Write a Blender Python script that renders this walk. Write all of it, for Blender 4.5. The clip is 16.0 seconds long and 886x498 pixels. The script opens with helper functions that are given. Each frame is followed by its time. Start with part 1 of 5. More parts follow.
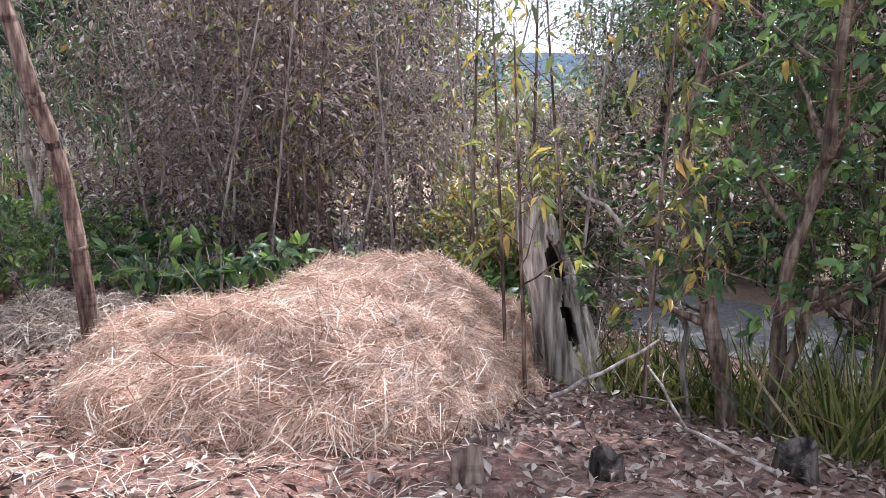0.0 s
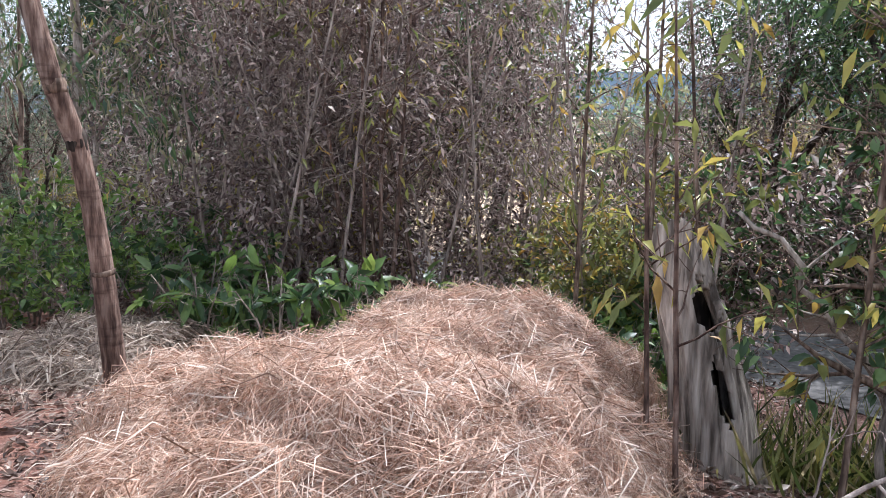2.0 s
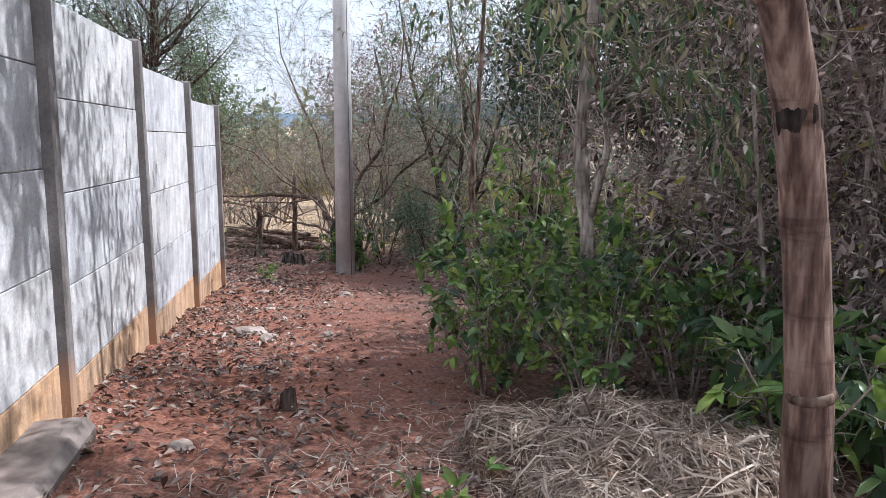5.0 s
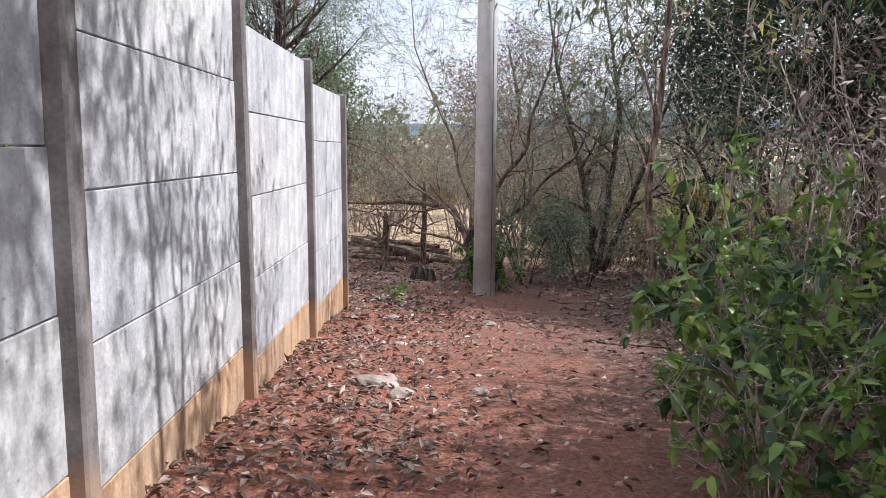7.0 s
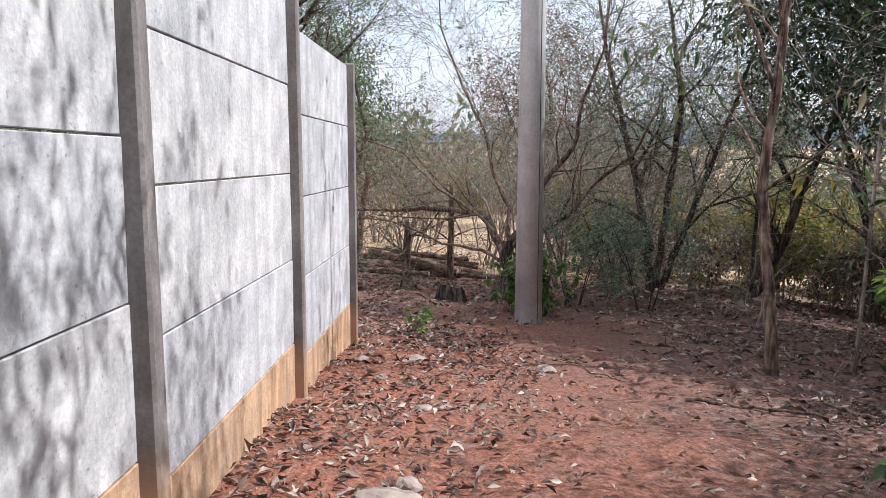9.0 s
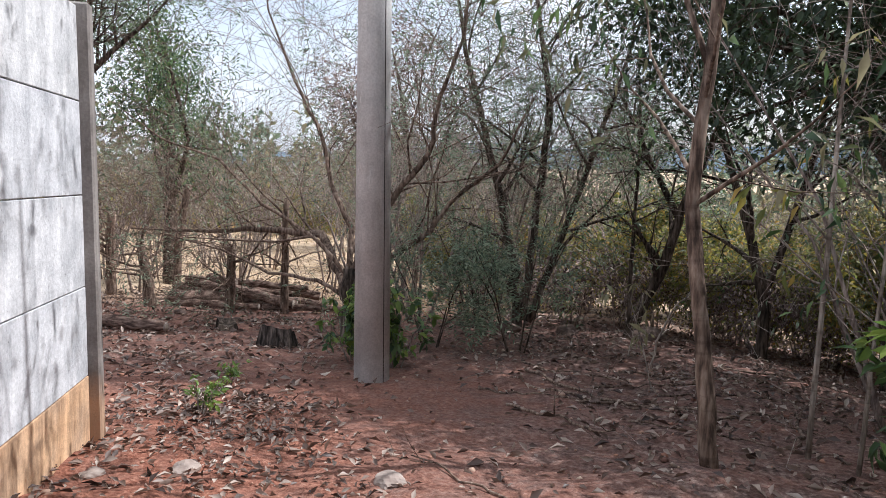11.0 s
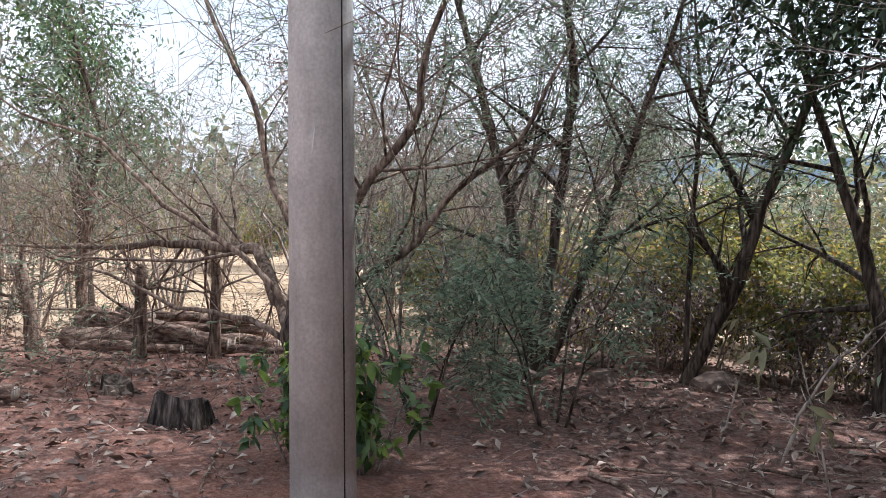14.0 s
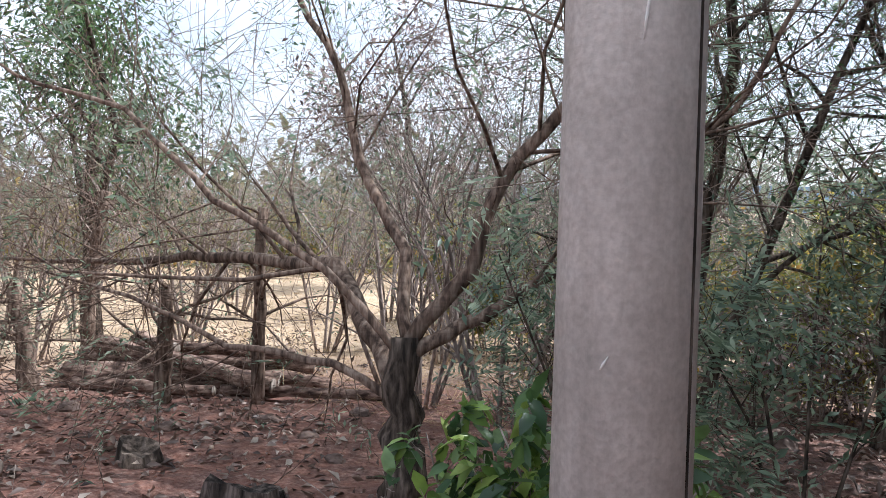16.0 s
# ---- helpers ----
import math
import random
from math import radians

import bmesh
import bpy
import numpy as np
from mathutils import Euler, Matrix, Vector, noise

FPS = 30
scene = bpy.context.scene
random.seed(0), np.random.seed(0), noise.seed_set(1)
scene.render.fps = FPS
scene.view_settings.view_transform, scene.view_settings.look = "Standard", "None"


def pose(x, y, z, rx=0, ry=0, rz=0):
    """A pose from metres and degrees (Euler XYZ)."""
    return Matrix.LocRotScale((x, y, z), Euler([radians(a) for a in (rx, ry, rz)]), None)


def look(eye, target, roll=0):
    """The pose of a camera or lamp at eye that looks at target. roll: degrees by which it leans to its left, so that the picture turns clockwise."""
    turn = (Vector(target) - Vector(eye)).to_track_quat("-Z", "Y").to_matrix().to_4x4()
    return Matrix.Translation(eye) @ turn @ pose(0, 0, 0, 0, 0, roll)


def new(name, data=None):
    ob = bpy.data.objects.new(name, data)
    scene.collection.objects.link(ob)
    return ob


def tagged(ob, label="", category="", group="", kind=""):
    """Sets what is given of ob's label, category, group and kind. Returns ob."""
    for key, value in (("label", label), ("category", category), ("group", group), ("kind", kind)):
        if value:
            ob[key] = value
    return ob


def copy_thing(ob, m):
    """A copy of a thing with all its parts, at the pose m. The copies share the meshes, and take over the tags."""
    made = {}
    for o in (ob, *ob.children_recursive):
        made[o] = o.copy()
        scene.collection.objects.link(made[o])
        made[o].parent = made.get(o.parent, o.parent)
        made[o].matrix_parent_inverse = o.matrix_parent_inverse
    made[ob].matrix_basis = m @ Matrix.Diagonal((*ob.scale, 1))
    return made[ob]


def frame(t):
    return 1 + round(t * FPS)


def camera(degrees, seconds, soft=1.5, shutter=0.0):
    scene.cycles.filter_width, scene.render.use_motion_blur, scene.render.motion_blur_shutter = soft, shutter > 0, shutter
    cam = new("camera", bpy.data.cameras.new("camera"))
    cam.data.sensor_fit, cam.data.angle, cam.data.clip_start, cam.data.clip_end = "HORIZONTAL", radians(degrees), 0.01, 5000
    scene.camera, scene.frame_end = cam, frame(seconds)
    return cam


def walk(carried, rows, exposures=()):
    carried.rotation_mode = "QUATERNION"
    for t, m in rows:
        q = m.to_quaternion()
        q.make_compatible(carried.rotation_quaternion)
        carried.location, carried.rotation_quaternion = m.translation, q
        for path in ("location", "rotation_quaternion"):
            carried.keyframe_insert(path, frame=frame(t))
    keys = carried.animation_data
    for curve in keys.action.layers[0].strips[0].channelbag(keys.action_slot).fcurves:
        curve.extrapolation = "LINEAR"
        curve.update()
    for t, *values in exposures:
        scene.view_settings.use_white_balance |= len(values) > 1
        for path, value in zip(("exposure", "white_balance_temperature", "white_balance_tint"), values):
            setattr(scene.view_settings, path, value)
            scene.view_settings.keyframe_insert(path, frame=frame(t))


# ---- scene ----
cam = camera(59.4, 16.0, soft=0.5)
PATH = [
    (0, (0.029, 0.015, 1.512), (0.018, 1.975, 1.117), -0.2),
    (0.5, (-0.01, 0.356, 1.472), (-0.072, 2.317, 1.085), 0.1),
    (1, (-0.111, 0.652, 1.429), (-0.235, 2.612, 1.052), 0.2),
    (1.5, (-0.141, 0.961, 1.384), (-0.31, 2.92, 1.021), 0.3),
    (2, (-0.208, 1.209, 1.381), (-0.404, 3.168, 1.028), 0.6),
    (2.5, (-0.406, 1.469, 1.326), (-0.659, 3.424, 0.991), 0.5),
    (3, (-0.647, 1.735, 1.312), (-1.097, 3.655, 0.977), 0.2),
    (3.5, (-0.982, 2.108, 1.326), (-1.65, 3.961, 0.979), -0.3),
    (4, (-1.359, 2.381, 1.268), (-2.227, 4.152, 0.938), -0.0),
    (4.5, (-1.779, 2.733, 1.201), (-2.763, 4.443, 0.869), 0.0),
    (5, (-2.207, 3.056, 1.171), (-3.286, 4.708, 0.845), 0.2),
    (7.5, (-4.074, 4.746, 0.9), (-5.434, 6.184, 0.61), 0.2),
    (8, (-4.468, 5.134, 0.834), (-5.847, 6.555, 0.554), 0.1),
    (10.3, (-6.204, 7.075, 0.538), (-7.457, 8.615, 0.3), 0.6),
    (10.5, (-6.306, 7.278, 0.521), (-7.474, 8.884, 0.287), 0.9),
    (11, (-6.565, 7.78, 0.514), (-7.651, 9.445, 0.292), 1.1),
    (11.5, (-6.785, 8.285, 0.448), (-7.853, 9.963, 0.233), 1.0),
    (12, (-7.104, 8.737, 0.382), (-8.158, 10.425, 0.178), 1.0),
    (12.5, (-7.426, 9.189, 0.328), (-8.466, 10.887, 0.132), 1.1),
    (13, (-7.762, 9.572, 0.261), (-8.794, 11.275, 0.072), 0.9),
    (13.5, (-8.079, 9.958, 0.21), (-9.105, 11.665, 0.028), 0.8),
    (14, (-8.481, 10.36, 0.186), (-9.504, 12.069, 0.005), 0.5),
    (14.5, (-8.856, 10.623, 0.166), (-9.876, 12.335, -0.009), 0.4),
    (15, (-9.378, 10.991, 0.095), (-10.404, 12.7, -0.066), 0.5),
    (15.5, (-9.865, 11.224, 0.047), (-10.897, 12.931, -0.1), 0.5),
    (16, (-10.336, 11.532, -0.045), (-11.366, 13.242, -0.167), 1.1),
]
walk(cam, [(t, look(eye, target, roll)) for t, eye, target, roll in PATH], [(0, 0.92, 5600, 12), (3.5, 0.42, 5600, 11), (5, 0.38, 5700, 12), (8, 0.38, 5950, 13), (10.5, 0.28, 5900, 11), (12.5, 0.72, 5850, 11), (16, 0.7, 5650, 9)])

# ---- world, sun, exposure ----
SUN_FROM = Vector((0.55, 0.62, 1.02)).normalized()
world = bpy.data.worlds.new("sky")
scene.world = world
world.use_nodes = True
wn, wl = world.node_tree.nodes, world.node_tree.links
sky = wn.new("ShaderNodeTexSky")
sky.sky_type = "NISHITA"
sky.sun_disc = False
sky.sun_elevation = math.asin(SUN_FROM.z)
sky.sun_rotation = math.atan2(SUN_FROM.x, SUN_FROM.y)
sky.dust_density = 3.0
cloud = wn.new("ShaderNodeTexNoise")
cloud.inputs["Scale"].default_value = 2.2
cloud.inputs["Detail"].default_value = 6
cloud_ramp = wn.new("ShaderNodeValToRGB")
cloud_ramp.color_ramp.elements[0].position = 0.28
cloud_ramp.color_ramp.elements[1].position = 0.56
cloud_mix = wn.new("ShaderNodeMixRGB")
cloud_mix.inputs[2].default_value = (6.2, 6.4, 6.7, 1)
coords = wn.new("ShaderNodeTexCoord")
wl.new(coords.outputs["Generated"], cloud.inputs["Vector"])
wl.new(cloud.outputs["Fac"], cloud_ramp.inputs["Fac"])
wl.new(cloud_ramp.outputs["Color"], cloud_mix.inputs[0])
wl.new(sky.outputs["Color"], cloud_mix.inputs[1])
wl.new(cloud_mix.outputs["Color"], wn["Background"].inputs["Color"])
wn["Background"].inputs["Strength"].default_value = 0.15
sun = new("sun", bpy.data.lights.new("sun", "SUN"))
sun.data.energy = 5.0
sun.data.angle = radians(0.53)
sun.data.color = (1.0, 0.95, 0.89)
sun.matrix_world = look(SUN_FROM * 60, (0, 0, 0))


# ---- materials ----
def shader(name, rough=0.85, spec=0.3):
    m = bpy.data.materials.new(name)
    m.use_nodes = True
    b = m.node_tree.nodes["Principled BSDF"]
    b.inputs["Roughness"].default_value = rough
    b.inputs["Specular IOR Level"].default_value = spec
    return m, m.node_tree.nodes, m.node_tree.links, b


def ramp(n, stops):
    r = n.new("ShaderNodeValToRGB")
    e = r.color_ramp.elements
    while len(e) < len(stops):
        e.new(0.5)
    for s, (p, c) in zip(e, stops):
        s.position, s.color = p, (*c, 1)
    return r


def noise_of(n, l, scale, detail=5, stretch=(1, 1, 1), space="Object", rough=0.55):
    tc, mp, t = n.new("ShaderNodeTexCoord"), n.new("ShaderNodeMapping"), n.new("ShaderNodeTexNoise")
    mp.inputs["Scale"].default_value = stretch
    t.inputs["Scale"].default_value, t.inputs["Detail"].default_value, t.inputs["Roughness"].default_value = scale, detail, rough
    l.new(tc.outputs[space], mp.inputs["Vector"])
    l.new(mp.outputs["Vector"], t.inputs["Vector"])
    return t.outputs["Fac"]


def mix(n, l, a, b, fac, how="MIX"):
    x = n.new("ShaderNodeMixRGB")
    x.blend_type = how
    for i, v in ((0, fac), (1, a), (2, b)):
        if isinstance(v, (int, float)):
            x.inputs[i].default_value = v
        elif isinstance(v, tuple):
            x.inputs[i].default_value = (*v, 1)
        else:
            l.new(v, x.inputs[i])
    return x.outputs["Color"]


def bump(n, l, b, height, strength, distance=0.02):
    k = n.new("ShaderNodeBump")
    k.inputs["Strength"].default_value, k.inputs["Distance"].default_value = strength, distance
    l.new(height, k.inputs["Height"])
    l.new(k.outputs["Normal"], b.inputs["Normal"])


def leaf_material(name, colours, glow=0.4, rough=0.42, spec=0.5):
    """Leaves or straw: one colour for each loose piece of the mesh, with light passing through."""
    m, n, l, b = shader(name, rough, spec)
    geo = n.new("ShaderNodeNewGeometry")
    r = ramp(n, [(i / max(1, len(colours) - 1), c) for i, c in enumerate(colours)])
    l.new(geo.outputs["Random Per Island"], r.inputs["Fac"])
    spots = ramp(n, [(0.3, (0.62, 0.6, 0.55)), (0.7, (1.15, 1.15, 1.1))])
    l.new(noise_of(n, l, 9, 4), spots.inputs["Fac"])
    col = mix(n, l, r.outputs["Color"], spots.outputs["Color"], 0.8, "MULTIPLY")
    l.new(col, b.inputs["Base Color"])
    if glow:
        tr, add = n.new("ShaderNodeBsdfTranslucent"), n.new("ShaderNodeMixShader")
        l.new(col, tr.inputs["Color"])
        add.inputs[0].default_value = glow
        l.new(b.outputs[0], add.inputs[1])
        l.new(tr.outputs[0], add.inputs[2])
        l.new(add.outputs[0], n["Material Output"].inputs["Surface"])
    return m


def bark_material(name, dark, mid, pale, scale=7.0, stretch=0.18, depth=0.012, across=1.0, rings=0.0):
    m, n, l, b = shader(name, 0.9, 0.15)
    f = noise_of(n, l, scale * 4, 7, (across, across, stretch))
    big = noise_of(n, l, scale * 0.5, 4, (1, 1, 0.5))
    r = ramp(n, [(0.37, dark), (0.5, mid), (0.64, pale)])
    l.new(f, r.inputs["Fac"])
    blotch = ramp(n, [(0.38, (0.6, 0.58, 0.56)), (0.62, (1.15, 1.12, 1.08))])
    l.new(big, blotch.inputs["Fac"])
    col = mix(n, l, r.outputs["Color"], blotch.outputs["Color"], 0.9, "MULTIPLY")
    if rings:
        band = ramp(n, [(0.36, (0.42, 0.38, 0.36)), (0.47, (1, 1, 1)), (0.6, (1.0, 0.98, 0.96)), (0.72, (1.35, 1.3, 1.25))])
        l.new(noise_of(n, l, 5.0, 5, (0.35, 0.35, 2.6), rough=0.6), band.inputs["Fac"])
        col = mix(n, l, col, band.outputs["Color"], rings, "MULTIPLY")
    l.new(col, b.inputs["Base Color"])
    bump(n, l, b, f, 0.9, depth)
    return m


def ground_material():
    m, n, l, b = shader("red_soil", 0.97, 0.1)
    fine, mid_, big = noise_of(n, l, 38, 8), noise_of(n, l, 5, 6), noise_of(n, l, 0.55, 5)
    soil = ramp(n, [(0.25, (0.1, 0.036, 0.022)), (0.5, (0.25, 0.105, 0.07)), (0.75, (0.4, 0.21, 0.145))])
    l.new(fine, soil.inputs["Fac"])
    litter = ramp(n, [(0.3, (0.045, 0.03, 0.026)), (0.5, (0.15, 0.095, 0.08)), (0.72, (0.34, 0.25, 0.21))])
    l.new(noise_of(n, l, 24, 8, rough=0.7), litter.inputs["Fac"])
    # bare trodden earth lies along the foot of the wall, litter elsewhere
    tc, dot = n.new("ShaderNodeTexCoord"), n.new("ShaderNodeVectorMath")
    dot.operation = "DOT_PRODUCT"
    dot.inputs[1].default_value = (0.745, 0.667, 0)
    l.new(tc.outputs["Object"], dot.inputs[0])
    off, wob = n.new("ShaderNodeMath"), n.new("ShaderNodeMath")
    wob.operation, wob.inputs[1].default_value = "MULTIPLY_ADD", 3.6
    off.operation, off.inputs[1].default_value = "SUBTRACT", 0.35
    l.new(big, wob.inputs[0])
    l.new(dot.outputs["Value"], wob.inputs[2])
    l.new(wob.outputs[0], off.inputs[0])
    band = ramp(n, [(0.0, (0, 0, 0)), (0.24, (0, 0, 0)), (0.44, (1, 1, 1))])
    sc = n.new("ShaderNodeMapRange")
    sc.inputs["From Min"].default_value, sc.inputs["From Max"].default_value = -1.5, 10.0
    l.new(off.outputs[0], sc.inputs["Value"])
    l.new(sc.outputs["Result"], band.inputs["Fac"])
    patch = ramp(n, [(0.42, (0, 0, 0)), (0.62, (1, 1, 1))])
    l.new(mid_, patch.inputs["Fac"])
    run, reach = n.new("ShaderNodeVectorMath"), n.new("ShaderNodeMapRange")
    run.operation = "DOT_PRODUCT"
    run.inputs[1].default_value = (-0.667, 0.745, 0)
    l.new(tc.outputs["Object"], run.inputs[0])
    reach.inputs["From Min"].default_value, reach.inputs["From Max"].default_value = 2.0, 22.0
    l.new(run.outputs["Value"], reach.inputs["Value"])
    ends = ramp(n, [(0.12, (0.85, 0.85, 0.85)), (0.3, (0, 0, 0)), (0.66, (0, 0, 0)), (0.8, (0.7, 0.7, 0.7))])
    l.new(reach.outputs["Result"], ends.inputs["Fac"])
    far_ = mix(n, l, mix(n, l, band.outputs["Color"], ends.outputs["Color"], 1.0, "LIGHTEN"), patch.outputs["Color"], 0.3)
    near_ = mix(n, l, soil.outputs["Color"], litter.outputs["Color"], far_)
    # dry pasture beyond the trees
    away, wide, field = n.new("ShaderNodeVectorMath"), n.new("ShaderNodeMapRange"), ramp(n, [(0.3, (0.42, 0.31, 0.2)), (0.7, (0.62, 0.48, 0.34))])
    away.operation = "DISTANCE"
    away.inputs[1].default_value = (-8, 9, -1)
    wide.inputs["From Min"].default_value, wide.inputs["From Max"].default_value = 12.0, 17.0
    l.new(tc.outputs["Object"], away.inputs[0])
    l.new(away.outputs["Value"], wide.inputs["Value"])
    l.new(mid_, field.inputs["Fac"])
    l.new(mix(n, l, near_, field.outputs["Color"], wide.outputs["Result"]), b.inputs["Base Color"])
    bump(n, l, b, fine, 0.8, 0.03)
    return m


def concrete_material(name, dark, pale, stain, streak=0.6, splashed=False, pitted=0.0):
    """Weathered cast concrete with damp streaks running down it."""
    m, n, l, b = shader(name, 0.93, 0.15)
    grain, blot, run = noise_of(n, l, 60, 8), noise_of(n, l, 2.6, 8, rough=0.65), noise_of(n, l, 4, 7, (2.2, 2.2, 0.3), rough=0.7)
    base = ramp(n, [(0.3, dark), (0.65, pale)])
    l.new(blot, base.inputs["Fac"])
    runs = ramp(n, [(0.38, stain), (0.56, (1, 1, 1))])
    l.new(run, runs.inputs["Fac"])
    col = mix(n, l, base.outputs["Color"], runs.outputs["Color"], streak, "MULTIPLY")
    sand = ramp(n, [(0.35, (0.8, 0.8, 0.8)), (0.65, (1.06, 1.06, 1.06))])
    l.new(grain, sand.inputs["Fac"])
    col = mix(n, l, col, sand.outputs["Color"], 0.8, "MULTIPLY")
    info = n.new("ShaderNodeObjectInfo")
    tone = ramp(n, [(0, (0.94, 0.95, 0.97)), (1, (1.03, 1.02, 1.0))])
    l.new(info.outputs["Random"], tone.inputs["Fac"])
    col = mix(n, l, col, tone.outputs["Color"], 1.0, "MULTIPLY")
    # small casting pits
    if pitted:
        pits = ramp(n, [(0.29, (0.35, 0.34, 0.33)), (0.34, (1, 1, 1))])
        l.new(noise_of(n, l, 42, 3, rough=0.4), pits.inputs["Fac"])
        col = mix(n, l, col, pits.outputs["Color"], pitted, "MULTIPLY")
    if splashed:
        # orange earth splashed up from the sloping ground by rain
        geo, up, span = n.new("ShaderNodeNewGeometry"), n.new("ShaderNodeVectorMath"), n.new("ShaderNodeMapRange")
        up.operation = "DOT_PRODUCT"
        up.inputs[1].default_value = (-0.0406, 0.1004, 1)
        l.new(geo.outputs["Position"], up.inputs[0])
        wave = n.new("ShaderNodeMath")
        wave.operation, wave.inputs[1].default_value = "MULTIPLY_ADD", 0.5
        l.new(blot, wave.inputs[0])
        l.new(up.outputs["Value"], wave.inputs[2])
        span.inputs["From Min"].default_value, span.inputs["From Max"].default_value = 0.72, 0.95
        l.new(wave.outputs[0], span.inputs["Value"])
        col = mix(n, l, (0.4, 0.265, 0.175), col, span.outputs["Result"])
    l.new(col, b.inputs["Base Color"])
    bump(n, l, b, grain, 0.35, 0.008)
    return m


M_SOIL = ground_material()
M_PANEL = concrete_material("weathered_concrete", (0.36, 0.365, 0.375), (0.72, 0.715, 0.71), (0.5, 0.51, 0.53), 0.42, pitted=0.5)
M_PLINTH = concrete_material("soil_stained_concrete", (0.4, 0.29, 0.21), (0.72, 0.47, 0.28), (0.36, 0.32, 0.3), 0.65)
M_POST = concrete_material("post_concrete", (0.17, 0.15, 0.138), (0.37, 0.34, 0.315), (0.55, 0.53, 0.52), 0.6, True)
M_POLE = concrete_material("pole_concrete", (0.47, 0.468, 0.46), (0.67, 0.665, 0.655), (0.72, 0.71, 0.7), 0.6)
M_BARK = bark_material("grey_brown_bark", (0.07, 0.05, 0.04), (0.19, 0.135, 0.105), (0.33, 0.26, 0.21), rings=0.6)
M_BARK_RED = bark_material("reddish_bark", (0.075, 0.048, 0.04), (0.17, 0.113, 0.092), (0.29, 0.215, 0.18), 9, 0.16, 0.02, rings=0.9)
M_BARK_PALE = bark_material("pale_bark", (0.16, 0.13, 0.11), (0.32, 0.27, 0.23), (0.5, 0.45, 0.4), rings=0.7)
M_BARK_DARK = bark_material("dark_bark", (0.03, 0.024, 0.02), (0.09, 0.07, 0.055), (0.19, 0.15, 0.125))
M_CHARRED = bark_material("charred_bark", (0.012, 0.01, 0.009), (0.05, 0.04, 0.034), (0.16, 0.13, 0.115), 6, 0.14, 0.03)
M_LOG = bark_material("log_bark", (0.06, 0.04, 0.033), (0.19, 0.125, 0.1), (0.36, 0.27, 0.22), 7, 1.0, 0.02, 0.3)
M_WOOD = bark_material("weathered_dead_wood", (0.12, 0.1, 0.085), (0.36, 0.31, 0.27), (0.6, 0.54, 0.48), 5, 0.08, 0.02)
M_CHAR = bark_material("near_black_wood", (0.012, 0.01, 0.009), (0.035, 0.028, 0.024), (0.08, 0.065, 0.055))
M_TWIG = bark_material("dry_twig", (0.17, 0.135, 0.12), (0.33, 0.27, 0.24), (0.52, 0.45, 0.4))
M_HAY_CORE = bark_material("packed_straw", (0.1, 0.055, 0.035), (0.27, 0.16, 0.1), (0.48, 0.32, 0.22), 6, 1.0)
M_STRAW = leaf_material("straw", [(0.16, 0.085, 0.05), (0.42, 0.243, 0.168), (0.66, 0.425, 0.315), (0.81, 0.6, 0.485), (0.94, 0.815, 0.725)], 0.25, 0.5)
M_OLD_STRAW = leaf_material("old_grey_straw", [(0.1, 0.065, 0.045), (0.28, 0.2, 0.155), (0.46, 0.36, 0.29), (0.68, 0.58, 0.49)], 0.2, 0.5)
M_LITTER = leaf_material("fallen_leaves", [(0.05, 0.03, 0.024), (0.12, 0.074, 0.057), (0.21, 0.14, 0.11), (0.31, 0.23, 0.19), (0.5, 0.42, 0.36)], 0.1, 0.5)
# the near-white last stop paints sun glints into some dead leaves
M_DRY_LEAF = leaf_material("dead_brown_leaves", [(0.05, 0.03, 0.028), (0.13, 0.085, 0.08), (0.25, 0.175, 0.165), (0.42, 0.32, 0.3), (0.8, 0.7, 0.66)], 0.5, 0.45)
M_GREEN = leaf_material("green_leaves", [(0.03, 0.062, 0.028), (0.06, 0.115, 0.045), (0.1, 0.175, 0.06), (0.2, 0.29, 0.1)], 0.38, 0.4)
M_BRIGHT = leaf_material("fresh_green_leaves", [(0.09, 0.17, 0.04), (0.15, 0.25, 0.055), (0.23, 0.34, 0.075), (0.36, 0.45, 0.11)], 0.42, 0.38)
M_YELLOW = leaf_material("yellowing_leaves", [(0.12, 0.15, 0.05), (0.2, 0.23, 0.07), (0.3, 0.31, 0.09), (0.48, 0.42, 0.1), (0.52, 0.3, 0.08)], 0.5, 0.45)
M_FEATHER = leaf_material("grey_green_feathery_leaves", [(0.08, 0.125, 0.085), (0.16, 0.225, 0.15), (0.26, 0.335, 0.225), (0.4, 0.46, 0.33)], 0.5, 0.42)
M_OLD_LEAF = leaf_material("dull_olive_leaves", [(0.13, 0.135, 0.075), (0.2, 0.2, 0.11), (0.29, 0.275, 0.15), (0.38, 0.33, 0.2)], 0.5, 0.5)
M_TAN = leaf_material("dry_tan_scrub", [(0.22, 0.18, 0.1), (0.34, 0.28, 0.16), (0.46, 0.38, 0.22), (0.58, 0.49, 0.3)], 0.5, 0.6)
M_DARK_LEAF = leaf_material("dark_evergreen_leaves", [(0.025, 0.045, 0.024), (0.05, 0.08, 0.04), (0.09, 0.13, 0.06)], 0.4, 0.4)
M_REED = leaf_material("reed_blades", [(0.03, 0.05, 0.016), (0.08, 0.11, 0.03), (0.19, 0.21, 0.055), (0.44, 0.39, 0.14)], 0.4, 0.4)
M_DRY_GRASS = leaf_material("dry_field_grass", [(0.3, 0.2, 0.1), (0.48, 0.34, 0.18), (0.62, 0.47, 0.28)], 0.3, 0.7)


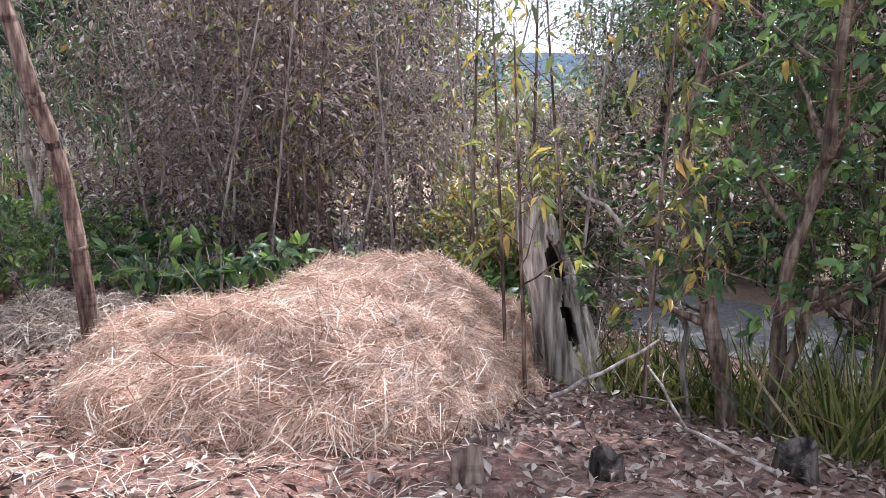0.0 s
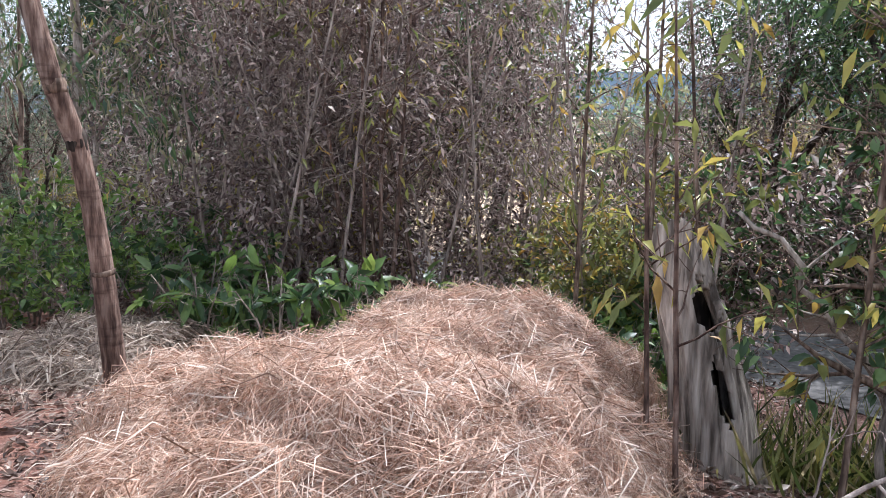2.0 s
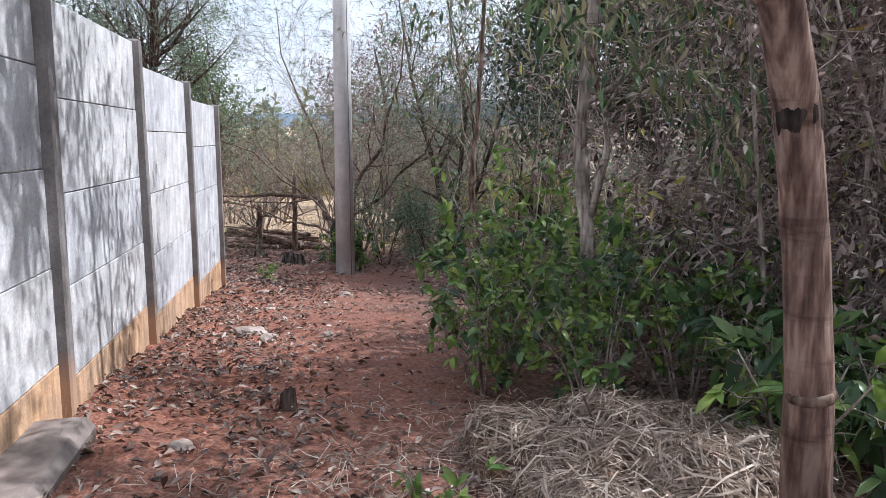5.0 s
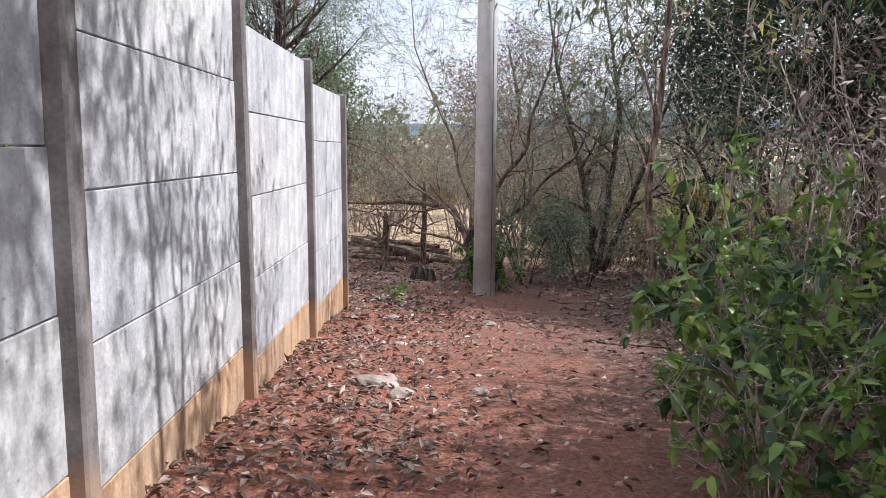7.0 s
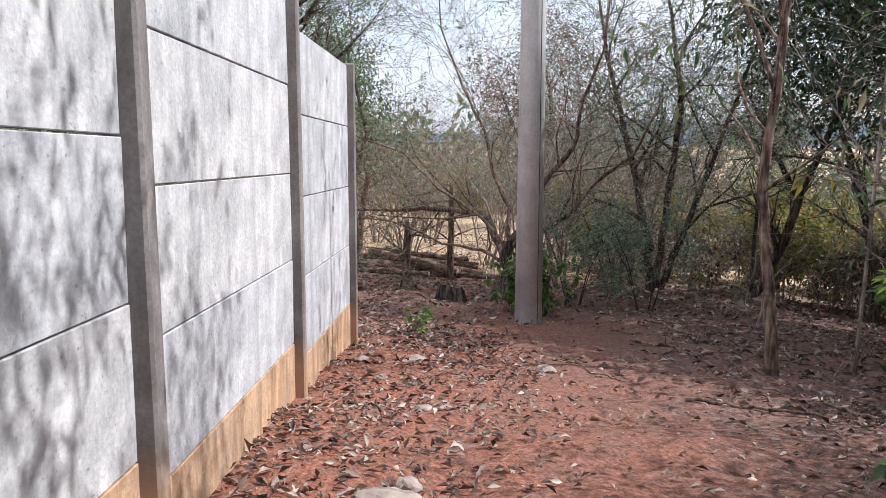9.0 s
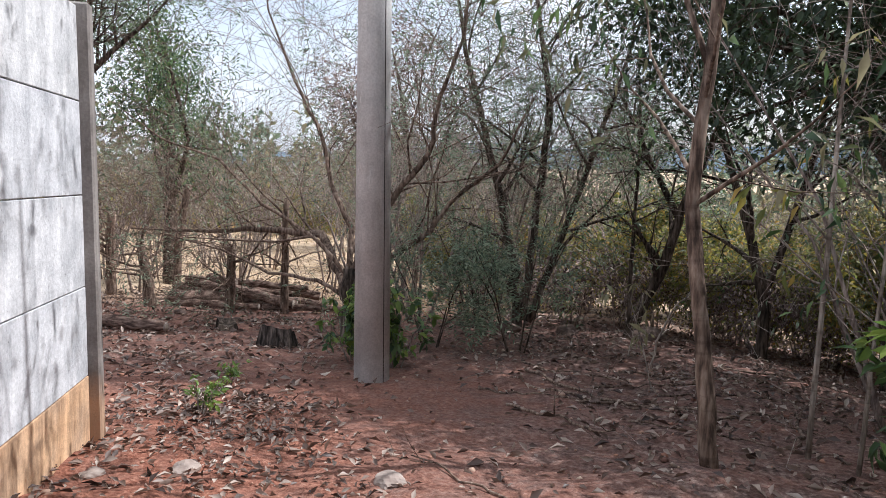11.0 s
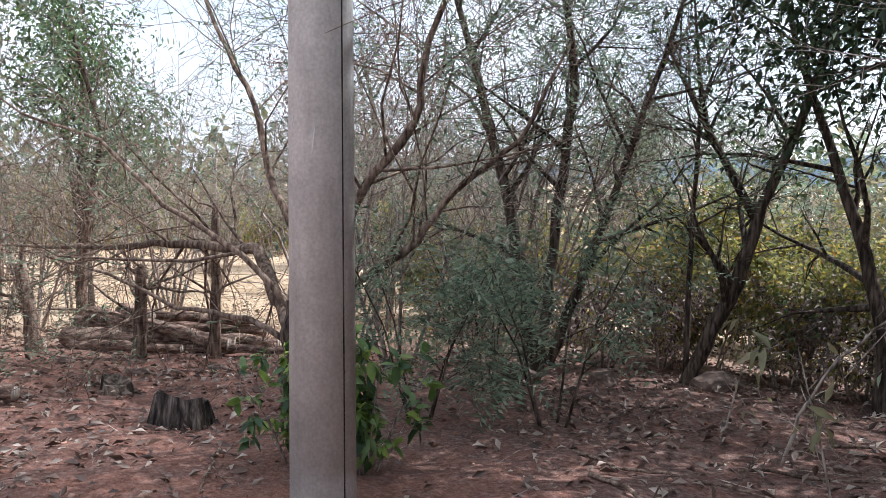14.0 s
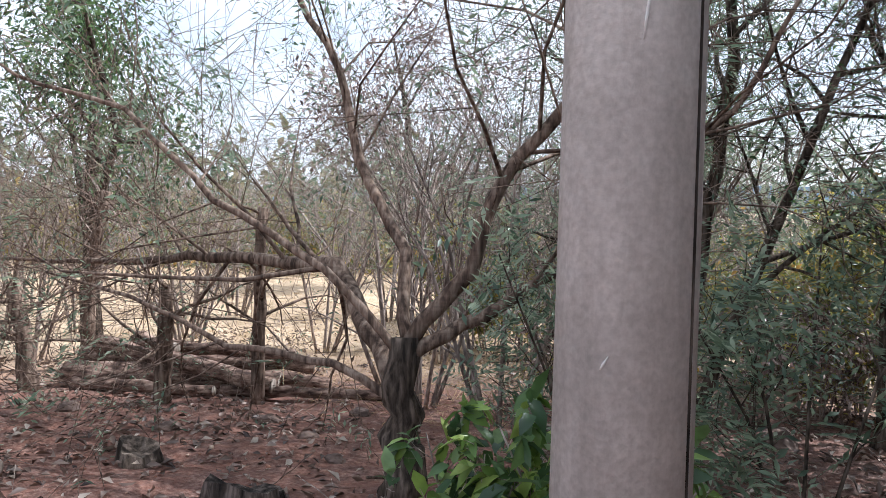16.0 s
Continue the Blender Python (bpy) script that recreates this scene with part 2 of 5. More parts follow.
def plain(name, stops, scale=20, rough=0.8, spec=0.3, depth=0.01, metal=0.0):
    m, n, l, b = shader(name, rough, spec)
    f = noise_of(n, l, scale, 6)
    r = ramp(n, stops)
    l.new(f, r.inputs["Fac"])
    l.new(r.outputs["Color"], b.inputs["Base Color"])
    b.inputs["Metallic"].default_value = metal
    bump(n, l, b, f, 0.4, depth)
    return m


M_ROAD = plain("worn_asphalt", [(0.3, (0.09, 0.086, 0.084)), (0.7, (0.17, 0.162, 0.155))], 14, 0.95, 0.08)
M_CLOD = leaf_material("earth_lump", [(0.12, 0.055, 0.04), (0.26, 0.12, 0.08), (0.38, 0.2, 0.14), (0.5, 0.38, 0.3)], 0, 0.95)
M_STONE = plain("dusty_stone", [(0.3, (0.2, 0.15, 0.125)), (0.7, (0.42, 0.35, 0.3))], 9, depth=0.03)
M_DARK_STONE = plain("dark_stone", [(0.3, (0.06, 0.04, 0.033)), (0.7, (0.17, 0.115, 0.09))], 9, depth=0.03)
M_SLAB_PALE = plain("bare_cement", [(0.3, (0.6, 0.58, 0.55)), (0.7, (0.75, 0.73, 0.7))], 30)
# pale cement darkened: the shade over the footing is put into its colour
M_SLAB = plain("rough_cement", [(0.3, (0.15, 0.12, 0.105)), (0.7, (0.3, 0.25, 0.215))], 9, depth=0.02)
M_CAR = plain("pale_car_paint", [(0.3, (0.5, 0.53, 0.57)), (0.7, (0.56, 0.59, 0.62))], 3, 0.3, 0.5, 0.0)
M_GLASS = plain("dark_car_glass", [(0.3, (0.02, 0.03, 0.04)), (0.7, (0.03, 0.04, 0.05))], 3, 0.1, 0.6, 0.0)
M_TYRE = plain("tyre_rubber", [(0.3, (0.015, 0.015, 0.015)), (0.7, (0.03, 0.03, 0.03))], 20, 0.9)
M_LAMP = plain("lamp_lens", [(0.3, (0.6, 0.6, 0.6)), (0.7, (0.7, 0.7, 0.7))], 20, 0.2)
M_HILL = plain("hazy_hill", [(0.3, (0.16, 0.22, 0.28)), (0.7, (0.2, 0.27, 0.33))], 0.05, 1.0, 0.0)


# ---- shapes ----
class Geo:
    """Gathers tubes, leaves and blades into one mesh."""

    def __init__(self):
        self.v, self.f, self.n = [], [], 0

    def add(self, v, *faces):
        v = np.asarray(v, float).reshape(-1, 3)
        for f in faces:
            self.f.append(np.asarray(f, int) + self.n)
        self.v.append(v)
        self.n += len(v)

    def tube(self, pts, radii, sides=6, rough=0.0, rng=None, caps=True):
        p = np.asarray(pts, float)
        k = len(p)
        t = np.gradient(p, axis=0)
        t /= np.linalg.norm(t, axis=1)[:, None] + 1e-9
        ref = np.array([0.31, 0.95, 0.05]) if abs(t[:, 2]).mean() > 0.6 else np.array([0.05, 0.1, 1.0])
        a = np.cross(t, ref)
        a /= np.linalg.norm(a, axis=1)[:, None] + 1e-9
        b = np.cross(t, a)
        ang = np.arange(sides) * 2 * np.pi / sides
        r = np.broadcast_to(np.asarray(radii, float).reshape(-1, 1), (k, sides)).copy()
        if rough:
            r *= 1 + rough * rng.normal(size=(k, sides))
        v = p[:, None] + r[..., None] * (a[:, None] * np.cos(ang)[None, :, None] + b[:, None] * np.sin(ang)[None, :, None])
        i = (np.arange(k - 1)[:, None] * sides + np.arange(sides)[None])
        j = (np.arange(k - 1)[:, None] * sides + (np.arange(sides)[None] + 1) % sides)
        quads = np.stack([i, j, j + sides, i + sides], -1).reshape(-1, 4)
        if not caps:
            return self.add(v, quads)
        end = np.concatenate([v.reshape(-1, 3), p[:1], p[-1:]])
        s = np.arange(sides)
        cap0 = np.stack([(s + 1) % sides, s, np.full(sides, k * sides)], -1)
        cap1 = np.stack([(k - 1) * sides + s, (k - 1) * sides + (s + 1) % sides, np.full(sides, k * sides + 1)], -1)
        self.add(end, quads, cap0, cap1)

    def leaves(self, pos, way, length, width, rng, fold=0.35, bend=0.25, kind="plain"):
        """pos, way: base and direction of each leaf. kind: plain (2 triangles), lance (4) or broad (8)."""
        n = len(pos)
        way = way / (np.linalg.norm(way, axis=1)[:, None] + 1e-9)
        side = np.cross(way, rng.normal(size=(n, 3)) * 0.55 + np.array([0, 0, 1.0]))
        side /= np.linalg.norm(side, axis=1)[:, None] + 1e-9
        up = np.cross(side, way)
        L, W = np.broadcast_to(length, (n,))[:, None], np.broadcast_to(width, (n,))[:, None]

        def at(a, s, h):
            return pos + way * (L * a) + side * (W * s) + up * (W * h)
        k = np.arange(n)[:, None]
        if kind == "plain":
            v = np.stack([at(0, 0, 0), at(0.45, 0.5, fold), at(1, 0, -bend), at(0.45, -0.5, fold)], 1)
            self.add(v, k * 4 + np.array([[0, 1, 2]]), k * 4 + np.array([[0, 2, 3]]))
        elif kind == "lance":
            v = np.stack([at(0, 0, 0), at(0.42, 0.5, fold), at(1, 0, -bend * 3), at(0.42, -0.5, fold), at(0.5, 0, 0)], 1)
            self.add(v, *[k * 5 + np.array([f]) for f in ([0, 1, 4], [1, 2, 4], [2, 3, 4], [3, 0, 4])])
        else:
            v = np.stack([at(0, 0, 0), at(0.25, 0.42, fold * 0.8), at(0.62, 0.46, fold * 0.6 - bend), at(1, 0, -bend * 2.6),
                          at(0.62, -0.46, fold * 0.6 - bend), at(0.25, -0.42, fold * 0.8), at(0.3, 0, 0.05), at(0.66, 0, -bend)], 1)
            quads = [[1, 2, 7, 6], [6, 7, 4, 5]]
            tris = [[0, 1, 6], [2, 3, 7], [7, 3, 4], [0, 6, 5]]
            self.add(v, *[k * 8 + np.array([q]) for q in quads + tris])

    def make(self, name, mat, parent=None, label="", smooth=True):
        v = np.concatenate(self.v)
        me = bpy.data.meshes.new(name)
        me.vertices.add(len(v))
        me.vertices.foreach_set("co", v.ravel())
        sizes = np.concatenate([np.full(len(f), f.shape[1]) for f in self.f])
        loops = np.concatenate([f.ravel() for f in self.f])
        me.loops.add(len(loops))
        me.loops.foreach_set("vertex_index", loops.astype(np.int32))
        me.polygons.add(len(sizes))
        me.polygons.foreach_set("loop_start", (np.cumsum(sizes) - sizes).astype(np.int32))
        me.update(calc_edges=True)
        me.polygons.foreach_set("use_smooth", np.full(len(sizes), smooth))
        me.materials.append(mat)
        ob = new(name, me)
        if parent:
            ob.parent = parent
        if label:
            tagged(ob, label)
        return ob


def thing(name, label, category, x=0.0, y=0.0, z=0.0, turn=0.0, group="", kind=""):
    ob = new(name)
    ob.matrix_basis = pose(x, y, z, 0, 0, turn)
    ob.empty_display_size = 0.1
    return tagged(ob, label, category, group, kind)


def part(name, bm, material, parent, label=""):
    me = bpy.data.meshes.new(name)
    bm.to_mesh(me)
    bm.free()
    me.materials.append(material)
    ob = new(name, me)
    ob.parent = parent
    return tagged(ob, label) if label else ob


def curve_pts(rng, p, d, length, steps, wander, lift):
    """A wavering line from p along d, pulled up (lift > 0) or down."""
    pts, d = [np.array(p, float)], np.array(d, float) / np.linalg.norm(d)
    for _ in range(steps):
        d = d + rng.normal(size=3) * wander + np.array([0, 0, lift])
        d /= np.linalg.norm(d)
        pts.append(pts[-1] + d * length / steps)
    return np.array(pts)


def branch_out(rng, geo, tips, parent_pts, parent_r, count, level, spec, start=0.25):
    """Side branches along a limb, and twigs along those; the outermost are gathered in tips."""
    n = len(parent_pts)
    for i in range(count):
        f = start + (1 - start) * (i + rng.random()) / count
        a = min(int(f * (n - 1)), n - 2)
        u = f * (n - 1) - a
        p = parent_pts[a] * (1 - u) + parent_pts[a + 1] * u
        axis = parent_pts[a + 1] - parent_pts[a]
        axis /= np.linalg.norm(axis) + 1e-9
        out = np.cross(axis, rng.normal(size=3))
        out /= np.linalg.norm(out) + 1e-9
        d = axis * spec["along"] + out * spec["out"]
        r = max((parent_r[a] * (1 - u) + parent_r[a + 1] * u) * spec["thin"], spec["least"])
        length = spec["length"][level] * (0.6 + 0.7 * rng.random()) * (1.15 - 0.5 * f)
        pts = curve_pts(rng, p, d, length, 5 if level == 0 else 3 if level == 1 else 2, spec["wander"], spec["lift"])
        rad = np.linspace(r, spec["least"] * 0.5, len(pts))
        geo.tube(pts, rad, 5 if r > 0.012 else 3, caps=False)
        tips.append(pts)
        if level + 1 < len(spec["length"]):
            branch_out(rng, geo, tips, pts, rad, spec["kids"][level], level + 1, spec, 0.2)


SPEC = dict(along=0.55, out=0.8, thin=0.6, least=0.003, wander=0.14, lift=0.06, length=(1.4, 0.7, 0.35), kids=(5, 4))


def leaf_spots(rng, tips, count, spread):
    """Points near the outer branches, with the direction of the twig there."""
    w = np.array([np.linalg.norm(np.diff(t, axis=0), axis=1).sum() for t in tips])
    pick = rng.choice(len(tips), count, p=w / w.sum())
    pos, way = np.empty((count, 3)), np.empty((count, 3))
    for k, i in enumerate(pick):
        t = tips[i]
        f = (0.2 + 0.8 * rng.random()) * (len(t) - 1)
        a = min(int(f), len(t) - 2)
        pos[k] = t[a] + (t[a + 1] - t[a]) * (f - a)
        way[k] = t[a + 1] - t[a]
    way /= np.linalg.norm(way, axis=1)[:, None] + 1e-9
    return pos + rng.normal(size=(count, 3)) * spread, way


def tree(name, label, category, seed, stems, spec, bark, branches, leaf_sets, group="", turn=0.0, at=(0, 0, 0), sides=8, wobble=0.12):
    """stems: lists of (x, y, z, radius) from the base up. leaf_sets: (material, count, length, width, droop, kind, spread)."""
    rng = np.random.default_rng(seed)
    root = thing(name, label, category, *at, turn, group)
    tips, limbs = [], Geo()
    for i, s in enumerate(stems):
        s = np.array(s, float)
        k = np.linspace(0, len(s) - 1, 4 * (len(s) - 1) + 1)
        fine = np.stack([np.interp(k, np.arange(len(s)), s[:, c]) for c in range(4)], 1)
        fine[1:, :3] += rng.normal(size=(len(fine) - 1, 3)) * fine[1:, 3:] * wobble
        g = Geo()
        g.tube(fine[:, :3], fine[:, 3], sides, 0.05 if wobble else 0.015, rng)
        g.make("trunk", bark, root)
        n = branches if isinstance(branches, int) else branches[i]
        branch_out(rng, limbs, tips, fine[:, :3], fine[:, 3], n, 0, spec, spec.get("start", 0.3))
    if limbs.n:
        tagged(limbs.make("branch_work", bark, root), kind="stuff")
    for mat, count, length, width, droop, kind, spread in leaf_sets:
        if kind == "broad":
            # rosettes of five leaves on the shoots
            pos, way = [np.repeat(a, 5, 0)[:count] for a in leaf_spots(rng, tips, count // 5 + 1, spread)]
            pos = pos + rng.normal(size=pos.shape) * length * 0.12
        else:
            pos, way = leaf_spots(rng, tips, count, spread)
        way = way * 0.6 + rng.normal(size=way.shape) * 0.55 + np.array([0, 0, -droop])
        size = 0.55 + 0.75 * rng.random(count)
        g = Geo()
        if kind == "frond":
            # feathery leaf: pairs of narrow leaflets along a drooping midrib
            way /= np.linalg.norm(way, axis=1)[:, None]
            across = np.cross(way, rng.normal(size=way.shape) * 0.4 + np.array([0, 0, 1.0]))
            across /= np.linalg.norm(across, axis=1)[:, None] + 1e-9
            for j in range(12):
                f = (j // 2 + 0.6) / 6
                base = pos + way * (length * size * f)[:, None] - np.array([0, 0, 0.25]) * (length * size * f * f)[:, None]
                g.leaves(base, way * 0.5 + across * (1 if j % 2 else -1), width * size * (1.2 - 0.5 * f), width * 0.26 * size, rng, 0.1, 0.1)
            tagged(g.make("foliage", mat, root), kind="stuff")
            continue
        g.leaves(pos, way, length * size, width * size, rng, 0.3, 0.25, kind)
        tagged(g.make("foliage", mat, root), kind="stuff")
    return root


# ---- ground ----
ROAD_AT, ROAD_WAY, ROAD_SIDE = np.array([3.2, 11.5]), np.array([-0.56, 0.8285]), np.array([-0.8285, -0.56])


def smooth(a, b, x):
    t = np.clip((x - a) / (b - a), 0, 1)
    return t * t * (3 - 2 * t)


def soft_clip(x, lo, hi):
    return np.where(x < lo, lo - 6 * np.log1p((lo - x).clip(0) / 6), np.where(x > hi, hi + 6 * np.log1p((x - hi).clip(0) / 6), x))


def land(x, y):
    """Height of the ground: a slope down along the wall, falling off to the road on the far side of the trees."""
    x, y = np.asarray(x, float), np.asarray(y, float)
    p = 0.306 + 0.0406 * soft_clip(x, -30, 12) - 0.1004 * soft_clip(y, -12, 34)
    s = (x - ROAD_AT[0]) * ROAD_SIDE[0] + (y - ROAD_AT[1]) * ROAD_SIDE[1]
    a = soft_clip((x - ROAD_AT[0]) * ROAD_WAY[0] + (y - ROAD_AT[1]) * ROAD_WAY[1], -25, 40)
    road = -1.75 - 0.061 * a
    p = p + 1.5 * smooth(26, 42, -0.667 * x + 0.745 * y)
    w = smooth(7.5, 1.6, s)
    return p * (1 - w) + road * w + 0.9 * smooth(-2.0, -9, s)


def lumps(x, y):
    z = 0.022 * np.sin(3.1 * x + 1.3 * np.sin(2.3 * y)) * np.sin(2.7 * y + 0.7) + 0.012 * np.sin(7.3 * x - 4.1 * y) + 0.009 * np.sin(11.1 * y + 6.7 * x)
    s = (x - ROAD_AT[0]) * ROAD_SIDE[0] + (y - ROAD_AT[1]) * ROAD_SIDE[1]
    return z * smooth(1.8, 3.2, np.abs(s))


def gz(x, y):
    return float(land(x, y) + lumps(np.asarray(x, float), np.asarray(y, float)))


def graded(lo, hi, step, reach):
    inner = np.arange(lo, hi + step, step)
    out, d = [], step
    while sum(out) < reach:
        d *= 1.22
        out.append(d)
    c = np.cumsum(out)
    return np.concatenate([lo - c[::-1], inner, inner[-1] + c])


def build_ground():
    gx, gy = graded(-22, 5, 0.16, 1500), graded(-3, 22, 0.16, 1500)
    X, Y = np.meshgrid(gx, gy, indexing="ij")
    rng = np.random.default_rng(5)
    Z = land(X, Y) + lumps(X, Y) + rng.normal(size=X.shape) * 0.006
    g = Geo()
    i = np.arange(len(gx) - 1)[:, None] * len(gy) + np.arange(len(gy) - 1)[None]
    g.add(np.stack([X, Y, Z], -1), np.stack([i, i + len(gy), i + len(gy) + 1, i + 1], -1).reshape(-1, 4))
    tagged(g.make("ground", M_SOIL), "red earth ground sloping down beside the wall", "ground", kind="structure")
    g = Geo()
    a, s = np.arange(-40, 75, 0.5), np.linspace(-1.3, 1.3, 9)
    A, S = np.meshgrid(a, s, indexing="ij")
    x, y = ROAD_AT[0] + A * ROAD_WAY[0] + S * ROAD_SIDE[0], ROAD_AT[1] + A * ROAD_WAY[1] + S * ROAD_SIDE[1]
    z = land(x, y) + 0.035 - 0.012 * np.abs(S)
    i = np.arange(len(a) - 1)[:, None] * 9 + np.arange(8)[None]
    g.add(np.stack([x, y, z], -1), np.stack([i, i + 9, i + 10, i + 1], -1).reshape(-1, 4)[:, ::-1])
    tagged(g.make("road", M_ROAD), "worn grey asphalt lane beyond the trees", "road", kind="structure")


build_ground()


# ---- the precast wall ----
POSTS = [(-1.78, 0.45), (-3.3, 2.12), (-4.82, 3.78), (-6.28, 5.37), (-7.78, 7.02), (-9.345, 8.755), (-10.83, 10.43)]
TOPS = [2.6, 2.4, 2.2, 2.0, 1.8, 1.585, 1.375]


def box(sx, sy, sz, bevel=0.008):
    bm = bmesh.new()
    bmesh.ops.create_cube(bm, size=1)
    bmesh.ops.scale(bm, vec=(sx, sy, sz), verts=bm.verts)
    if bevel:
        bmesh.ops.bevel(bm, geom=bm.edges[:], offset=bevel, segments=1, affect="EDGES")
    return bm


def build_wall():
    root = thing("wall_west", "precast concrete boundary wall with stacked panels between posts", "wall", *POSTS[0], kind="structure")
    root.matrix_basis = pose(0, 0, 0)
    rng = random.Random(3)
    for (x, y), top in zip(POSTS, TOPS):
        h = top - gz(x, y) + 0.3
        ob = part("post", box(0.17, 0.125, h, 0.012), M_POST, root)
        ob.matrix_basis = pose(x, y, top - h / 2, rng.uniform(-0.5, 0.5), rng.uniform(-0.5, 0.5), 48.3)
    for (x0, y0), (x1, y1), top in zip(POSTS, POSTS[1:], TOPS[1:]):
        turn = math.degrees(math.atan2(y1 - y0, x1 - x0))
        length, rise = math.hypot(x1 - x0, y1 - y0) - 0.135, 0.535
        low = min(gz(x0, y0), gz(x1, y1)) - 0.25
        z = top + 0.005
        while z > low:
            h = rise if z - rise - 0.05 > low else z - low
            stained = z - rise < max(gz(x0, y0), gz(x1, y1)) + 0.03
            ob = part("panel", box(length + 0.02, 0.05, h - 0.007, 0.003), M_PLINTH if stained else M_PANEL, root)
            ob.matrix_basis = pose((x0 + x1) / 2, (y0 + y1) / 2, z - h / 2, rng.uniform(-0.4, 0.4), 1.3, turn)
            z -= h


build_wall()


# ---- the straw heap ----
def straw_blades(g, rng, pos, normal, length, width, lay=0.25, tuft=1):
    """Thin bent blades lying about on a surface, in tufts that lie one way."""
    n = len(pos)
    d = np.repeat(rng.normal(size=(n // tuft + 1, 3)) * 1.6, tuft, 0)[:n] + rng.normal(size=(n, 3)) * (0.45 if tuft > 1 else 0)
    lock = 2.2 * np.sin(pos[:, 0] * 3.1 + 1.7 * np.sin(pos[:, 1] * 2.3)) + 1.6 * np.sin(pos[:, 1] * 4.7 + pos[:, 0] * 1.9)
    d[:, 0] += 1.5 * np.cos(lock)
    d[:, 1] += 1.5 * np.sin(lock)
    d -= normal * (d * normal).sum(1)[:, None] * (1 - lay * rng.random((n, 1)))
    d /= np.linalg.norm(d, axis=1)[:, None]
    side = np.cross(d, normal + rng.normal(size=(n, 3)) * 0.5)
    side /= np.linalg.norm(side, axis=1)[:, None] + 1e-9
    L = (length * (0.4 + rng.random(n)))[:, None]
    W = (width * (0.5 + 1.5 * rng.random(n) ** 2))[:, None]
    sag = rng.normal(size=(n, 3)) * 0.09 * L
    a, m, c = pos - d * L / 2, pos + sag + normal * L * 0.07, pos + d * L / 2
    v = np.stack([a - side * W, a + side * W, m - side * W, m + side * W, c], 1)
    k = np.arange(n)[:, None]
    g.add(v, k * 5 + np.array([[0, 1, 3, 2]]), k * 5 + np.array([[2, 3, 4]]))


def heap(name, label, mounds, seed, blades, length, mat_core, mat_blade, lo, hi, rough, width=0.0015):
    """A mound of cut grass: a lumpy core under loose blades. mounds: (x, y, rx, ry, height)."""
    rng = np.random.default_rng(seed)
    root = thing(name, label, "straw heap")

    def height(x, y):
        h = np.full(np.shape(x), -0.25)
        for cx, cy, rx, ry, top in mounds:
            r = np.hypot((x - cx) / rx, (y - cy) / ry)
            r = r * (1 + 0.07 * np.sin(5 * np.arctan2(y - cy, x - cx) + cx * 3))
            h = np.maximum(h, top * (1 - np.clip(r, 0, 1.3) ** 6))
        bumps = 0.07 * np.sin(4.2 * x + 2 * np.sin(3 * y)) * np.sin(3.9 * y + x) + 0.035 * np.sin(11 * x + 4 * y) * np.sin(9 * y) + 0.014 * np.sin(27 * x + 9 * np.sin(7 * y)) * np.sin(23 * y)
        return land(x, y) + h + bumps * rough * np.clip(h * 5, 0, 1)
    gx, gy = np.linspace(lo[0], hi[0], 70), np.linspace(lo[1], hi[1], 70)
    X, Y = np.meshgrid(gx, gy, indexing="ij")
    g = Geo()
    i = np.arange(69)[:, None] * 70 + np.arange(69)[None]
    g.add(np.stack([X, Y, height(X, Y) - 0.03], -1), np.stack([i, i + 70, i + 71, i + 1], -1).reshape(-1, 4))
    g.make("core", mat_core, root)
    tuft = 9
    x, y = [np.repeat(rng.uniform(lo[k], hi[k], blades * 3 // tuft), tuft) for k in (0, 1)]
    ok = height(x, y) > land(x, y) - 0.02
    x, y = x + rng.normal(size=len(x)) * 0.05, y + rng.normal(size=len(x)) * 0.05
    z = height(x, y)
    x, y, z = x[ok][:blades], y[ok][:blades], z[ok][:blades]
    e = 0.03
    nor = np.stack([height(x - e, y) - height(x + e, y), height(x, y - e) - height(x, y + e), np.full(len(x), 2 * e)], 1)
    nor /= np.linalg.norm(nor, axis=1)[:, None]
    g = Geo()
    straw_blades(g, rng, np.stack([x, y, z], 1) + nor * rng.uniform(-0.02, 0.03, (len(x), 1)), nor, np.full(len(x), length), width, 0.22, tuft)
    tagged(g.make("loose_straw", mat_blade, root), kind="stuff")
    return root


heap("straw_heap", "big heap of dry golden straw on the ground", [(-0.76, 4.75, 1.3, 1.6, 0.35), (-0.3, 6.6, 1.1, 1.35, 0.58), (-1.42, 4.65, 0.85, 1.0, 0.32)],
     11, 105000, 0.33, M_HAY_CORE, M_STRAW, (-2.6, 2.3), (1.3, 8.2), 1.7)
heap("dry_grass_pile", "pile of old grey cut grass beside the path", [(-3.2, 6.55, 0.66, 0.6, 0.24), (-3.7, 6.4, 0.5, 0.45, 0.16), (-3.25, 6.05, 0.5, 0.4, 0.1)],
     12, 9000, 0.26, M_HAY_CORE, M_OLD_STRAW, (-4.9, 5.4), (-2.1, 7.8), 1.0, 0.003)


